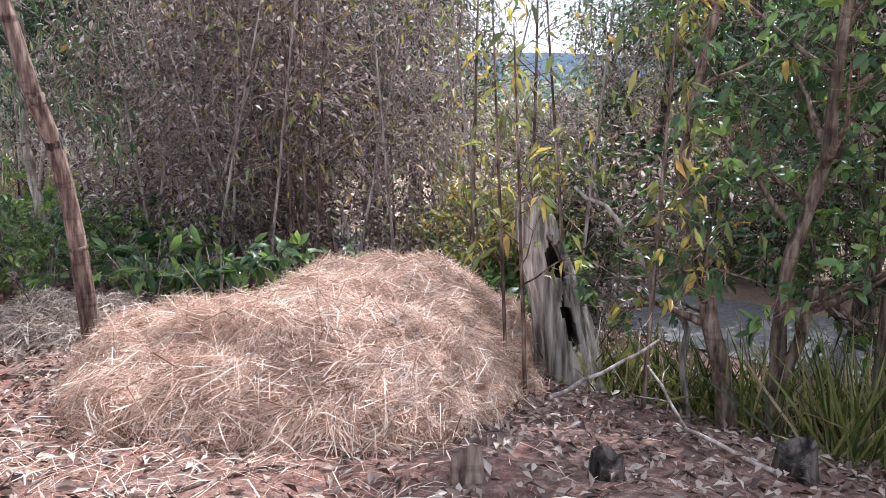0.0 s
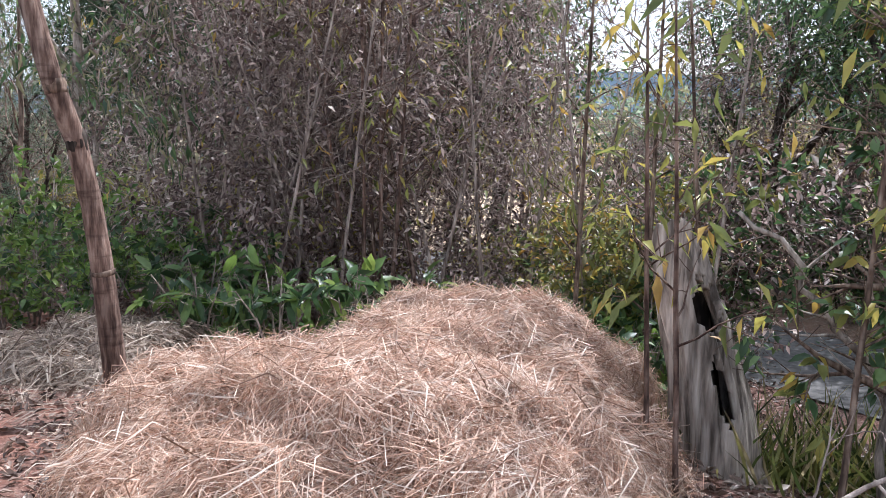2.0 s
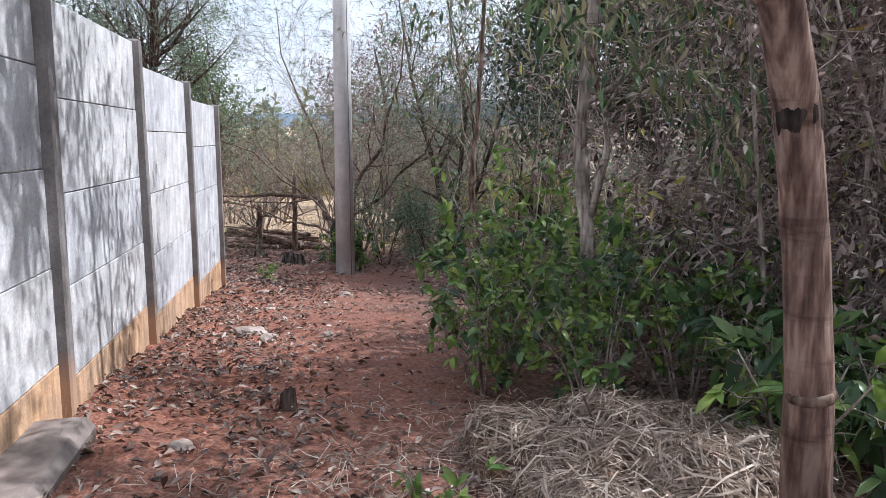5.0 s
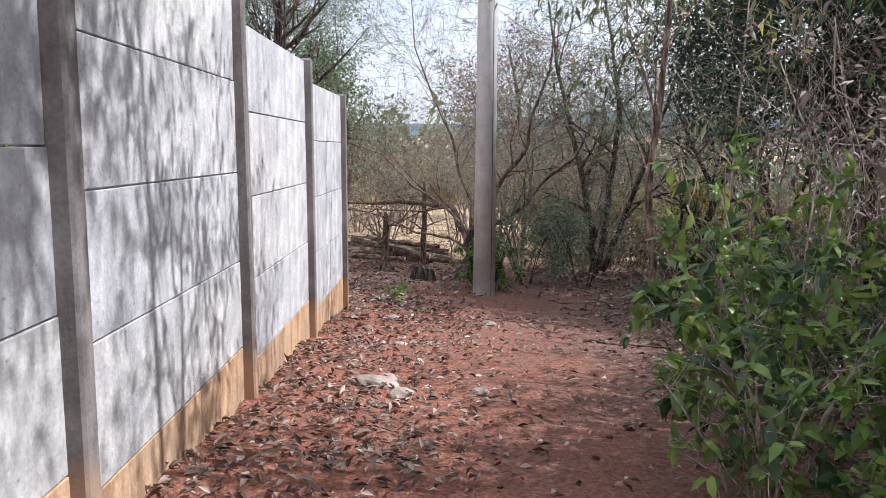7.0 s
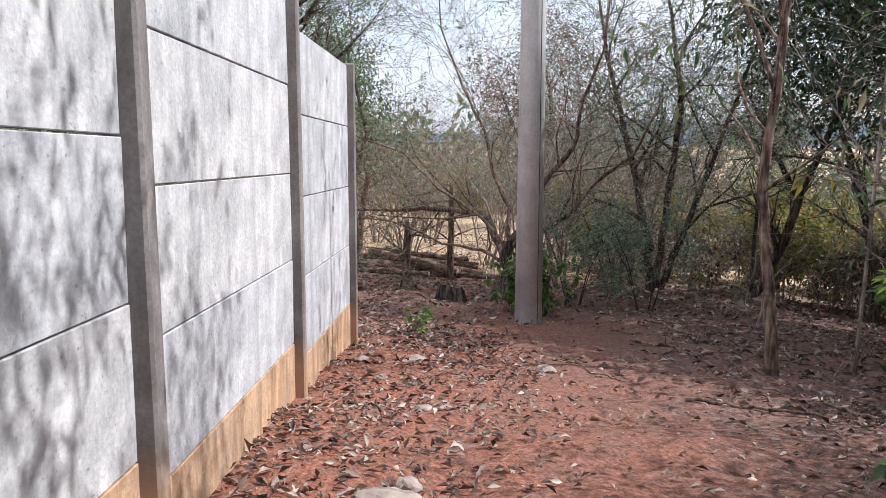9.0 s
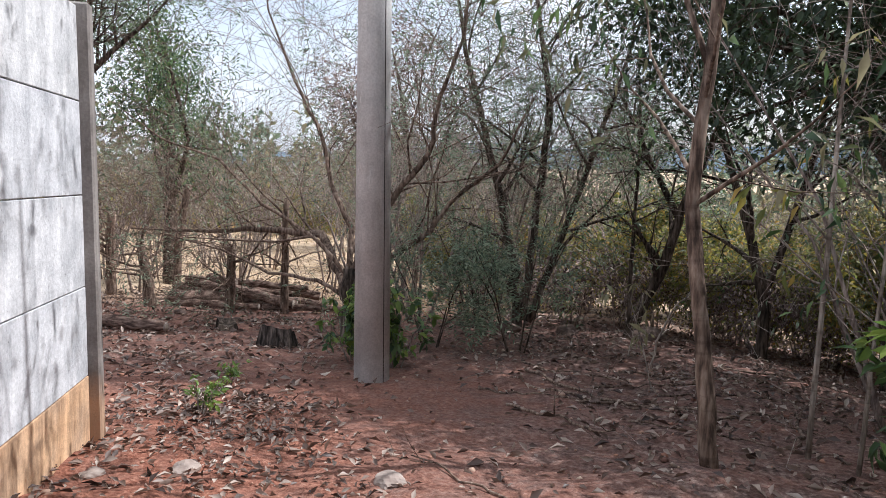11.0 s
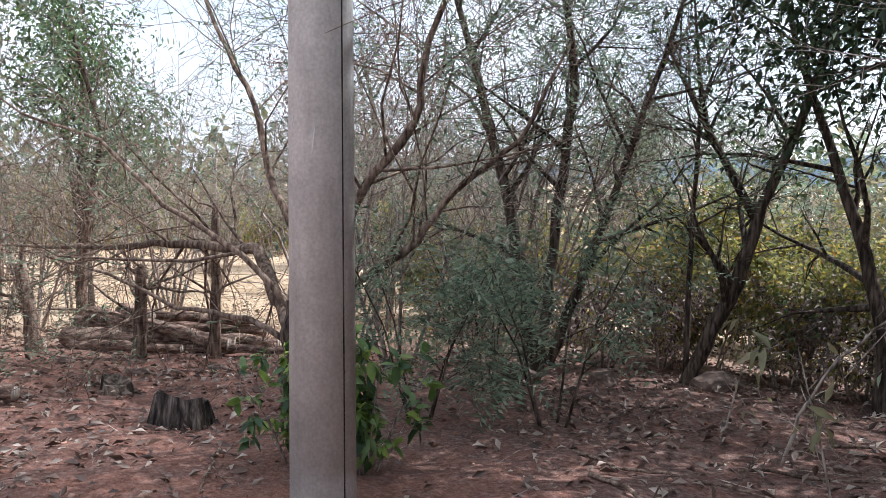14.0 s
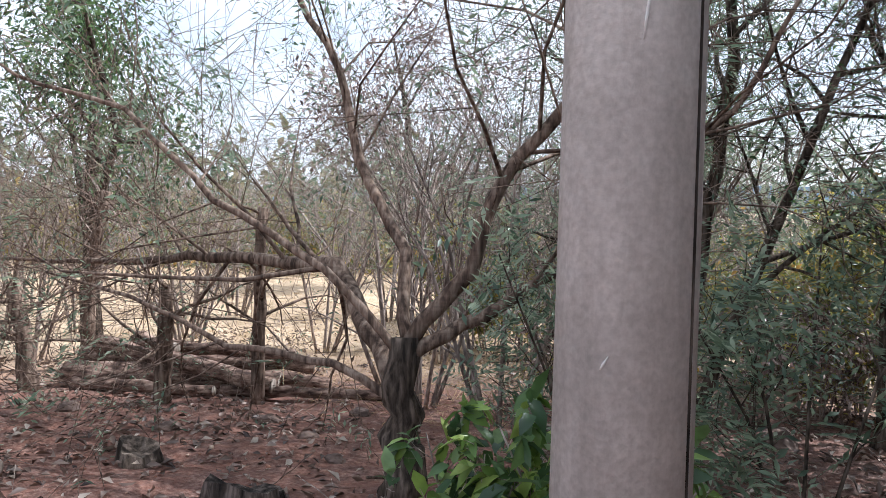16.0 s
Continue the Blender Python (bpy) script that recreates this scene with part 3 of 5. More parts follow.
# ---- fallen leaves and loose straw on the ground ----
def scatter(name, label, seed, count, area, size, mat, weight=None, flat=0.35, straw=False):
    rng = np.random.default_rng(seed)
    (x0, y0), (x1, y1) = area
    x, y = rng.uniform(x0, x1, count * 2), rng.uniform(y0, y1, count * 2)
    keep = np.ones(len(x), bool) if weight is None else rng.random(len(x)) < weight(x, y)
    x, y = x[keep][:count], y[keep][:count]
    n = len(x)
    pos = np.stack([x, y, land(x, y) + lumps(x, y) + rng.uniform(0.004, 0.03, n)], 1)
    g = Geo()
    if straw:
        straw_blades(g, rng, pos, np.tile([0.0, 0, 1], (n, 1)), np.full(n, size), 0.0018, 0.1 if flat < 1 else 0.9)
    else:
        way = rng.normal(size=(n, 3)) * np.array([1, 1, flat])
        s = 0.5 + 0.9 * rng.random(n)
        g.leaves(pos, way, size * s, size * 0.42 * s, rng, 0.35, 0.3, "plain")
    return tagged(g.make(name, mat), label, "leaf litter", kind="stuff")


def off_path(x, y):
    """Few leaves on the trodden strip, many under the trees."""
    d = x * 0.745 + y * 0.667
    bare = smooth(-0.4, 0.6, d - 0.2) * smooth(2.9, 1.2, d - 0.2) * smooth(6.0, 8.5, -x * 0.667 + y * 0.745)
    patch = 0.5 + 0.5 * np.sin(1.9 * x + 1.1 * y) * np.sin(1.3 * y - 0.8 * x)
    return np.clip((1 - 0.88 * bare) * (0.35 + 0.65 * patch), 0, 1)


scatter("fallen_leaves", "dry curled brown leaves lying on the earth", 21, 48000, ((-11.5, 1), (3, 12)), 0.062, M_LITTER, off_path)
scatter("fallen_leaves", "dry brown leaves under the far trees", 22, 18000, ((-21, 11), (-4, 24)), 0.085, M_LITTER, off_path)
scatter("loose_straw", "old grey straw strewn round the dry grass pile", 26, 5000, ((-5.2, 4.6), (-1.6, 8)), 0.22, M_OLD_STRAW, lambda x, y: np.exp(-((x + 3.4) ** 2 + (y - 6.1) ** 2) / 1.6), straw=True)
scatter("loose_straw", "loose straw strewn round the heap", 23, 10000, ((-4.5, 1.2), (1.0, 6)), 0.18, M_STRAW, lambda x, y: np.exp(-((x + 1.4) ** 2 + (y - 3.2) ** 2) / 1.8) * 0.8, straw=True)
scatter("dry_field_grass", "pale dry grass of the open field behind the log pile", 24, 36000, ((-36, 17), (-13, 38)), 0.5, M_DRY_GRASS, lambda x, y: smooth(16.5, 19.5, y + 0.3 * (x + 17)) * 0.8, 1.5, True)
scatter("twig_litter", "thin broken twigs lying on the earth", 25, 900, ((-16, 2), (-2, 20)), 0.5, M_TWIG, off_path, straw=True)


def clods():
    """Small lumps of earth and gravel lying on the soil."""
    rng = np.random.default_rng(29)
    t = (1 + 5 ** 0.5) / 2
    ico = np.array([(-1, t, 0), (1, t, 0), (-1, -t, 0), (1, -t, 0), (0, -1, t), (0, 1, t), (0, -1, -t), (0, 1, -t), (t, 0, -1), (t, 0, 1), (-t, 0, -1), (-t, 0, 1)]) / 1.9
    tri = np.array([(0, 11, 5), (0, 5, 1), (0, 1, 7), (0, 7, 10), (0, 10, 11), (1, 5, 9), (5, 11, 4), (11, 10, 2), (10, 7, 6), (7, 1, 8), (3, 9, 4), (3, 4, 2), (3, 2, 6), (3, 6, 8), (3, 8, 9), (4, 9, 5), (2, 4, 11), (6, 2, 10), (8, 6, 7), (9, 8, 1)])
    g = Geo()
    n = 2600
    x, y = rng.uniform(-15.5, -2.5, n), rng.uniform(3, 17, n)
    s = 0.008 + 0.022 * rng.random(n) ** 4
    base = np.stack([x, y, land(x, y) + lumps(x, y) + s * 0.2], 1)
    v = ico[None] * (1 + 0.22 * rng.normal(size=(n, 12, 1))) * s[:, None, None] * np.array([1, 1, 0.7]) + base[:, None]
    g.add(v, (np.arange(n)[:, None, None] * 12 + tri[None]).reshape(-1, 3))
    tagged(g.make("earth_clods", M_CLOD), "small lumps of red earth and gravel on the path", "gravel", kind="stuff")


clods()


# ---- utility pole ----
def build_pole():
    root = thing("utility_pole", "tall round grey concrete utility pole with a seam", "utility pole", -10.88, 13.24, gz(-10.88, 13.24))
    bm = bmesh.new()
    bmesh.ops.create_cone(bm, segments=32, radius1=0.165, radius2=0.12, depth=8.4, cap_ends=True)
    bmesh.ops.translate(bm, verts=bm.verts, vec=(0, 0, 4.0))
    for f in bm.faces:
        f.smooth = len(f.verts) == 4
    part("shaft", bm, M_POLE, root)
    for a in (-12.0, 168.0):
        g = Geo()
        r0, r1 = 0.165, 0.12
        pts = [(math.cos(radians(a)) * (r0 + (r1 - r0) * k / 12), math.sin(radians(a)) * (r0 + (r1 - r0) * k / 12), 8.35 * k / 12 - 0.15) for k in range(13)]
        g.tube(pts, [0.004] * 13, 5)
        g.make("seam", M_CHAR, root, "narrow dark mould seam")
    for a, z, h in ((-66, 1.78, 0.15), (-104, 2.5, 0.1), (-110, 1.9, 0.09), (-90, 1.1, 0.03)):
        g = Geo()
        pts = [(math.cos(radians(a + 2 * k)) * (0.1655 - 0.00536 * (z + h * k / 3)), math.sin(radians(a + 2 * k)) * (0.1655 - 0.00536 * (z + h * k / 3)), z + h * k / 3) for k in range(4)]
        g.tube(pts, [0.0015, 0.004, 0.003, 0.001], 4)
        g.make("chip", M_SLAB_PALE, root, "pale scraped chip in the concrete")
    return root


build_pole()


# ---- stones, stumps, logs, slab ----
def rock(name, label, x, y, size, flat, seed, mat, sink=0.3):
    rng = np.random.default_rng(seed)
    bm = bmesh.new()
    bmesh.ops.create_icosphere(bm, subdivisions=3, radius=1)
    shift = Vector(rng.uniform(0, 50, 3))
    for v in bm.verts:
        k = 1 + 0.35 * noise.noise(v.co * 1.3 + shift) + 0.12 * noise.noise(v.co * 4 + shift)
        v.co = Vector((v.co.x * k * size, v.co.y * k * size * rng.uniform(0.98, 1.02) * 0.8, v.co.z * k * size * flat))
    me = bpy.data.meshes.new(name)
    bm.to_mesh(me)
    bm.free()
    me.materials.append(mat)
    ob = new(name, me)
    ob.matrix_basis = pose(x, y, gz(x, y) + size * flat * (1 - 2 * sink) * 0.35, 0, 0, rng.uniform(0, 360))
    return tagged(ob, label, "stone")


for k, (x, y, s) in enumerate([(-7.55, 7.95, 0.16), (-7.2, 7.85, 0.1), (-7.7, 8.2, 0.08), (-6.9, 8.3, 0.07), (-9.9, 10.4, 0.09), (-9.45, 9.6, 0.06), (-8.9, 10.9, 0.1), (-5.3, 5.4, 0.07), (-8.6, 9.2, 0.06), (-10.2, 10.05, 0.07)]):
    rock("stone", "dusty flat stone half buried in red earth", x, y, s, 0.42, 40 + k, M_STONE)
for k, (x, y, s) in enumerate([(-15.3, 15.6, 0.1), (-15.0, 16.4, 0.11), (-14.2, 16.0, 0.09), (-16.6, 15.6, 0.12), (-13.6, 15.6, 0.08), (-13.7, 16.6, 0.11), (-14.6, 17.2, 0.12), (-16.9, 14.9, 0.1), (-10.1, 18.7, 0.3), (-11.2, 18.3, 0.2), (-12.0, 17.9, 0.22)]):
    rock("stone", "dark weathered stone lying on earth", x, y, s, 0.55, 70 + k, M_DARK_STONE)


def build_slab():
    root = thing("cement_slab", "rough pale cement footing at the foot of the wall", "slab", -5.5, 4.7, gz(-5.5, 4.7) - 0.03, -48)
    bm = box(1.15, 0.38, 0.2, 0.05)
    bmesh.ops.subdivide_edges(bm, edges=bm.edges[:], cuts=4, use_grid_fill=True)
    for v in bm.verts:
        v.co += Vector((1, 1, 1)) * 0.018 * noise.noise(v.co * 6)
    part("footing", bm, M_SLAB, root)


build_slab()


def log(name, label, a, b, r0, r1, seed, bark, cut=True):
    rng = np.random.default_rng(seed)
    a, b = np.array(a, float), np.array(b, float)
    mid = (a + b) / 2
    root = thing(name, label, "log", *a)
    pts = np.array([a + (b - a) * f + (rng.normal(size=3) * r0 * 0.25 if 0 < f < 1 else 0) for f in np.linspace(0, 1, 9)]) - a
    g = Geo()
    g.tube(pts, np.linspace(r0, r1, 9), 12, 0.07, rng)
    g.make("bark", bark, root)
    if cut:
        for p, q, r in ((pts[0], pts[1], r0), (pts[-1], pts[-2], r1)):
            d = (p - q) / np.linalg.norm(p - q)
            g = Geo()
            g.tube([p - d * 0.01, p + d * 0.006], [r * 0.9, r * 0.86], 12)
            g.make("cut_end", M_WOOD, root, "pale sawn end")
    return root


def lay(x0, y0, x1, y1, h0, h1, r0, r1, seed, bark, label):
    return log("log", label, (x0, y0, gz(x0, y0) + h0), (x1, y1, gz(x1, y1) + h1), r0, r1, seed, bark)


for k, (x0, y0, x1, y1, h0, h1, r0, r1) in enumerate([
        (-17.9, 16.45, -15.9, 17.5, 0.13, 0.12, 0.14, 0.12), (-18.0, 16.9, -15.7, 18.1, 0.1, 0.08, 0.1, 0.08), (-17.6, 16.3, -16.2, 16.9, 0.07, 0.06, 0.065, 0.055),
        (-17.8, 16.75, -15.7, 17.2, 0.42, 0.16, 0.1, 0.085), (-18.2, 16.8, -16.1, 18.3, 0.28, 0.2, 0.095, 0.08), (-17.9, 17.3, -16.9, 17.0, 0.46, 0.44, 0.085, 0.08), (-17.5, 17.0, -16.2, 18.1, 0.44, 0.37, 0.075, 0.06), (-16.2, 17.0, -14.6, 17.9, 0.07, 0.06, 0.06, 0.05)]):
    lay(x0, y0, x1, y1, h0, h1, r0, r1, 90 + k, M_LOG, "felled tree log with rough bark in a pile")
lay(-16.3, 13.4, -14.75, 13.95, 0.07, 0.1, 0.09, 0.07, 99, M_LOG, "short felled log lying on bare earth")


def build_stump(name, label, x, y, r, h, seed, mat):
    rng = np.random.default_rng(seed)
    root = thing(name, label, "stump", x, y, gz(x, y) - 0.05)
    n, k = 16, 7
    ang = np.arange(n) * 2 * np.pi / n
    tall = h * (0.8 + 0.2 * np.sin(ang + seed) + 0.035 * rng.normal(size=n))
    rad = r * (1 + 0.18 * np.sin(3 * ang + seed) + 0.06 * rng.normal(size=n))
    rows = []
    for f in np.linspace(0, 1, k):
        w = rad * (1.25 - 0.32 * f)
        rows.append(np.stack([w * np.cos(ang), w * np.sin(ang), tall * f], 1))
    v = np.concatenate(rows + [np.array([[0, 0, h * 0.6]])])
    i = np.arange(k - 1)[:, None] * n + np.arange(n)[None]
    j = np.arange(k - 1)[:, None] * n + (np.arange(n)[None] + 1) % n
    s = np.arange(n)
    g = Geo()
    g.add(v, np.stack([i, j, j + n, i + n], -1).reshape(-1, 4), np.stack([(k - 1) * n + s, (k - 1) * n + (s + 1) % n, np.full(n, k * n)], -1))
    g.make("wood", mat, root, smooth=False)


build_stump("tree_stump", "dark rotten tree stump on bare earth", -13.1, 14.3, 0.19, 0.3, 3, M_CHARRED)
build_stump("tree_stump", "small dark cut stump in the path", -5.42, 6.28, 0.045, 0.2, 8, M_BARK_DARK)
build_stump("tree_stump", "dark charred stump in leaf litter", 0.66, 2.85, 0.06, 0.17, 6, M_CHARRED)
build_stump("tree_stump", "dark charred stump in leaf litter", 1.62, 3.3, 0.09, 0.24, 7, M_CHARRED)
build_stump("tree_stump", "small brown cut stump beside the straw", 0.1, 2.78, 0.06, 0.2, 9, M_BARK)
build_stump("tree_stump", "low dark stump among litter", -14.55, 14.75, 0.13, 0.2, 5, M_BARK_DARK)


def build_hollow_stump():
    """A dead standing trunk, split open, with a dark hollow."""
    x, y = 0.93, 5.5
    root = thing("hollow_stump", "pale dead hollow tree trunk, split and broken off", "stump", x, y, gz(x, y) - 0.1)
    bm = bmesh.new()
    n, k, height = 84, 96, 1.6
    rng = np.random.default_rng(17)
    grid = []
    for r in range(k):
        f = r / (k - 1)
        row = []
        for c in range(n):
            a = 2 * math.pi * c / n
            turn = (a - 0.5 * math.pi) % (2 * math.pi) - math.pi
            crest = 0.97 - 0.2 * float(smooth(0.1, 1.3, turn)) - 0.16 * float(smooth(0.7, 2.4, -turn)) + 0.05 * noise.noise(Vector((math.cos(a) * 5, math.sin(a) * 5, 4.0)))
            rad = 0.245 * (1.02 - 0.3 * f + 0.35 * max(0, 0.13 - f) / 0.13 - 0.55 * max(0, f - 0.8))
            ridge = noise.noise(Vector((math.cos(a) * 3.2, math.sin(a) * 3.2, f * 1.6)))
            rad *= 1 + 0.1 * math.sin(3 * a + 3 * f) + 0.16 * ridge + 0.06 * noise.noise(Vector((math.cos(a) * 9, math.sin(a) * 9, f * 5)))
            row.append(bm.verts.new((math.cos(a) * rad - 0.24 * f ** 1.3 + 0.03 * math.sin(5 * f), math.sin(a) * rad, f * crest * height)))
        grid.append(row)
    for r in range(k - 1):
        for c in range(n):
            a = 2 * math.pi * (c + 0.5) / n
            f = (r + 0.5) / k
            front = (a - 1.5 * math.pi + math.pi) % (2 * math.pi) - math.pi
            jag = 0.5 * noise.noise(Vector((front * 3, f * 14, 2.0))) + 0.35 * noise.noise(Vector((front * 9, f * 30, 7.0)))
            f = grid[r][c].co.z / height
            upper = ((front - 0.3 + 0.5 * (f - 0.7)) / 0.5) ** 2 + ((f - 0.69) / 0.11) ** 2 < 1 + jag
            lower = ((front - 0.12 - 0.5 * (0.4 - f)) / 0.22) ** 2 + ((f - 0.4) / 0.13) ** 2 < 1 + jag
            if upper or lower:
                continue
            bm.faces.new((grid[r][c], grid[r][(c + 1) % n], grid[r + 1][(c + 1) % n], grid[r + 1][c]))
    bmesh.ops.delete(bm, geom=[v for v in bm.verts if not v.link_faces], context="VERTS")
    for f in bm.faces:
        f.smooth = True
    ob = part("shell", bm, M_WOOD, root)
    so = ob.modifiers.new("thickness", "SOLIDIFY")
    so.thickness = 0.04
    so.offset = -1
    # near-black core standing inside the shell, behind the openings
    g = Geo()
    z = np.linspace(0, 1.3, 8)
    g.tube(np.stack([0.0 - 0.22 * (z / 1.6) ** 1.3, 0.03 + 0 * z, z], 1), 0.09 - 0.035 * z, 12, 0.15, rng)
    g.make("heartwood", M_CHAR, root, "dark core inside the hollow")


build_hollow_stump()


def twig_thing(name, label, pts, r0, r1, seed, mat, kids=0):
    rng = np.random.default_rng(seed)
    pts = np.array(pts, float)
    root = thing(name, label, "branch", *pts[0])
    k = np.linspace(0, len(pts) - 1, 3 * (len(pts) - 1) + 1)
    fine = np.stack([np.interp(k, np.arange(len(pts)), pts[:, c]) for c in range(3)], 1) - pts[0]
    fine[1:] += rng.normal(size=fine[1:].shape) * r0 * 0.7
    rad = np.linspace(r0, r1, len(fine))
    g, tips = Geo(), []
    g.tube(fine, rad, 6)
    if kids:
        branch_out(rng, g, tips, fine, rad, kids, 0, dict(SPEC, length=(0.4, 0.2), kids=(2,), lift=0.0), 0.2)
    g.make("wood", mat, root)
    return root


def ground_stick(x0, y0, x1, y1, r, seed, kids=2):
    xs, ys = np.linspace(x0, x1, 5), np.linspace(y0, y1, 5)
    return twig_thing("fallen_branch", "thin dry fallen branch on the earth", [(a, b, gz(a, b) + r * 1.3) for a, b in zip(xs, ys)], r, r * 0.5, seed, M_BARK, kids)


srng = random.Random(9)
for k, (x, y, turn, length) in enumerate([(-9.0, 13.6, 20, 1.8), (-9.6, 13.9, -10, 1.5), (-8.6, 14.4, 35, 1.6), (-10.0, 14.6, -35, 1.9), (-8.4, 13.1, 5, 1.4), (-9.3, 15.3, 15, 2.2), (-7.7, 10.9, 12, 1.1), (-8.2, 11.0, 160, 0.9), (-6.2, 9.7, 30, 1.0), (-12.2, 13.8, -50, 0.9), (-13.2, 15.4, 30, 1.0), (-14.0, 15.0, -20, 0.8), (-8.9, 16.6, 8, 2.0), (-1.2, 2.75, 25, 0.7), (-9.4, 13.1, -25, 1.2), (-8.9, 13.9, -5, 1.7), (-9.9, 13.5, 12, 1.0), (-8.0, 13.7, 50, 1.3), (-10.3, 15.1, -15, 1.4), (-7.3, 13.4, 100, 1.1), (-6.4, 10.6, 60, 0.9), (-7.0, 11.6, -30, 1.2), (-9.2, 14.4, 40, 1.0)]):
    ground_stick(x, y, x + length * math.cos(radians(turn)), y + length * math.sin(radians(turn)), 0.008 + 0.008 * srng.random(), 200 + k)


# ---- trees by the straw heap ----
def rooted(stem):
    """Stem points whose first height is taken from the ground."""
    (x, y, _, r), *rest = stem
    return [(x, y, gz(x, y) - 0.06, r), *rest]


def local(stems):
    x, y, z, _ = stems[0][0]
    return [[(a - x, b - y, c - z, r) for a, b, c, r in s] for s in stems], (x, y, z)


def standing_tree(name, label, seed, stems, spec, bark, branches, leaf_sets, sides=10, wobble=0.12):
    stems = [rooted(s) if i == 0 else s for i, s in enumerate(stems)]
    s, at = local(stems)
    return tree(name, label, "tree", seed, s, spec, bark, branches, leaf_sets, at=at, sides=sides, wobble=wobble)


HIGH = dict(SPEC, start=0.62)
standing_tree("leaning_tree", "slim leaning tree with reddish brown bark and a dark scar", 31,
              [[(-2.42, 5.16, 0, 0.068), (-2.46, 5.14, 0.5, 0.059), (-2.49, 5.13, 0.85, 0.056), (-2.53, 5.09, 1.2, 0.054), (-2.58, 5.0, 1.5, 0.052), (-2.7, 4.97, 2.1, 0.048), (-2.8, 5.0, 3.4, 0.038), (-2.9, 5.1, 5.0, 0.02)],
               # second and third limbs are unseen, added overhead to shade path and wall
               [(-2.7, 4.98, 2.15, 0.038), (-3.0, 5.7, 3.4, 0.03), (-3.6, 6.6, 4.5, 0.02), (-4.2, 7.2, 5.4, 0.01)],
               [(-2.72, 4.98, 2.4, 0.034), (-2.5, 5.8, 3.3, 0.026), (-2.1, 6.8, 4.1, 0.018), (-1.9, 7.6, 4.6, 0.008)]],
              dict(HIGH, start=0.7, length=(1.5, 0.7, 0.3)), M_BARK_RED, 14, [(M_GREEN, 7600, 0.13, 0.036, 0.6, "lance", 0.06)], 14, 0.0)
def bark_marks():
    """Dark scar and swollen rings on the leaning trunk."""
    root = [o for o in scene.objects if o.name == "leaning_tree"][0]
    ox, oy, oz = root.matrix_basis.translation
    for name, label, (x, y, z), r, h in (("scar", "black burnt scar", (-2.53, 5.09, 1.2), 0.0548, 0.12), ("knot", "swollen dark ring", (-2.575, 5.01, 1.48), 0.057, 0.07), ("ring", "low swollen ring", (-2.457, 5.14, 0.49), 0.0625, 0.03)):
        g = Geo()
        lean = np.array([-0.12, -0.08, 1.0]) * h / 2
        p = np.array([x - ox, y - oy, z - oz])
        g.tube([p - lean, p - lean * 0.4, p + lean * 0.4, p + lean], [r * 0.93, r, r * 1.01, r * 0.93], 18, 0.03, np.random.default_rng(4))
        g.make(name, M_CHAR if name == "scar" else M_BARK, root, label)


bark_marks()
standing_tree("tree", "slim grey tree with a broken fork in front of reeds", 32,
              [[(1.98, 5.1, 0, 0.078), (1.93, 5.1, -0.45, 0.068), (1.85, 5.1, -0.14, 0.062), (1.71, 5.1, 0.33, 0.055), (1.61, 5.1, 0.73, 0.04)],
               [(1.84, 5.15, 0.0, 0.045), (1.74, 5.3, 0.6, 0.042), (1.62, 5.3, 0.99, 0.038), (1.7, 5.3, 1.56, 0.036), (1.79, 5.3, 2.1, 0.03), (1.9, 5.4, 3.6, 0.02)]],
              dict(SPEC, start=0.45, length=(0.9, 0.5, 0.25)), M_BARK, 8, [(M_YELLOW, 240, 0.12, 0.04, 0.9, "broad", 0.03), (M_GREEN, 420, 0.1, 0.04, 0.5, "broad", 0.04)])
standing_tree("tree", "leaning grey-brown tree with green leaves by the road", 33,
              [[(2.3, 5.1, 0, 0.066), (2.29, 5.1, -0.4, 0.056), (2.28, 5.1, 0.02, 0.048), (2.32, 5.1, 0.45, 0.045), (2.51, 5.1, 1.09, 0.042), (2.54, 5.1, 2.07, 0.042), (2.6, 5.2, 3.8, 0.03)],
               [(2.28, 5.05, -0.5, 0.045), (2.38, 5.0, -0.11, 0.042), (2.4, 5.0, 0.08, 0.04), (2.67, 5.0, 0.18, 0.036), (2.94, 5.0, 0.3, 0.02)]],
              dict(SPEC, start=0.5, length=(1.1, 0.55, 0.28)), M_BARK, 12, [(M_BRIGHT, 900, 0.1, 0.045, 0.35, "broad", 0.05), (M_GREEN, 1500, 0.1, 0.045, 0.4, "broad", 0.07)])
# stem carried up out of view; its added high crown shades the litter
standing_tree("tree", "grey trunk with dense green crown near the road", 34,
              [[(2.9, 4.9, 0, 0.07), (2.92, 4.9, 0.3, 0.06), (3.1, 4.9, 2.0, 0.05), (3.2, 5.0, 3.6, 0.04), (3.3, 5.2, 5.2, 0.02)]],
              dict(SPEC, start=0.4, length=(1.9, 0.8, 0.35)), M_BARK, 20, [(M_GREEN, 5200, 0.1, 0.045, 0.4, "broad", 0.1), (M_BRIGHT, 1800, 0.1, 0.045, 0.4, "broad", 0.1), (M_YELLOW, 500, 0.1, 0.04, 0.6, "broad", 0.08)])


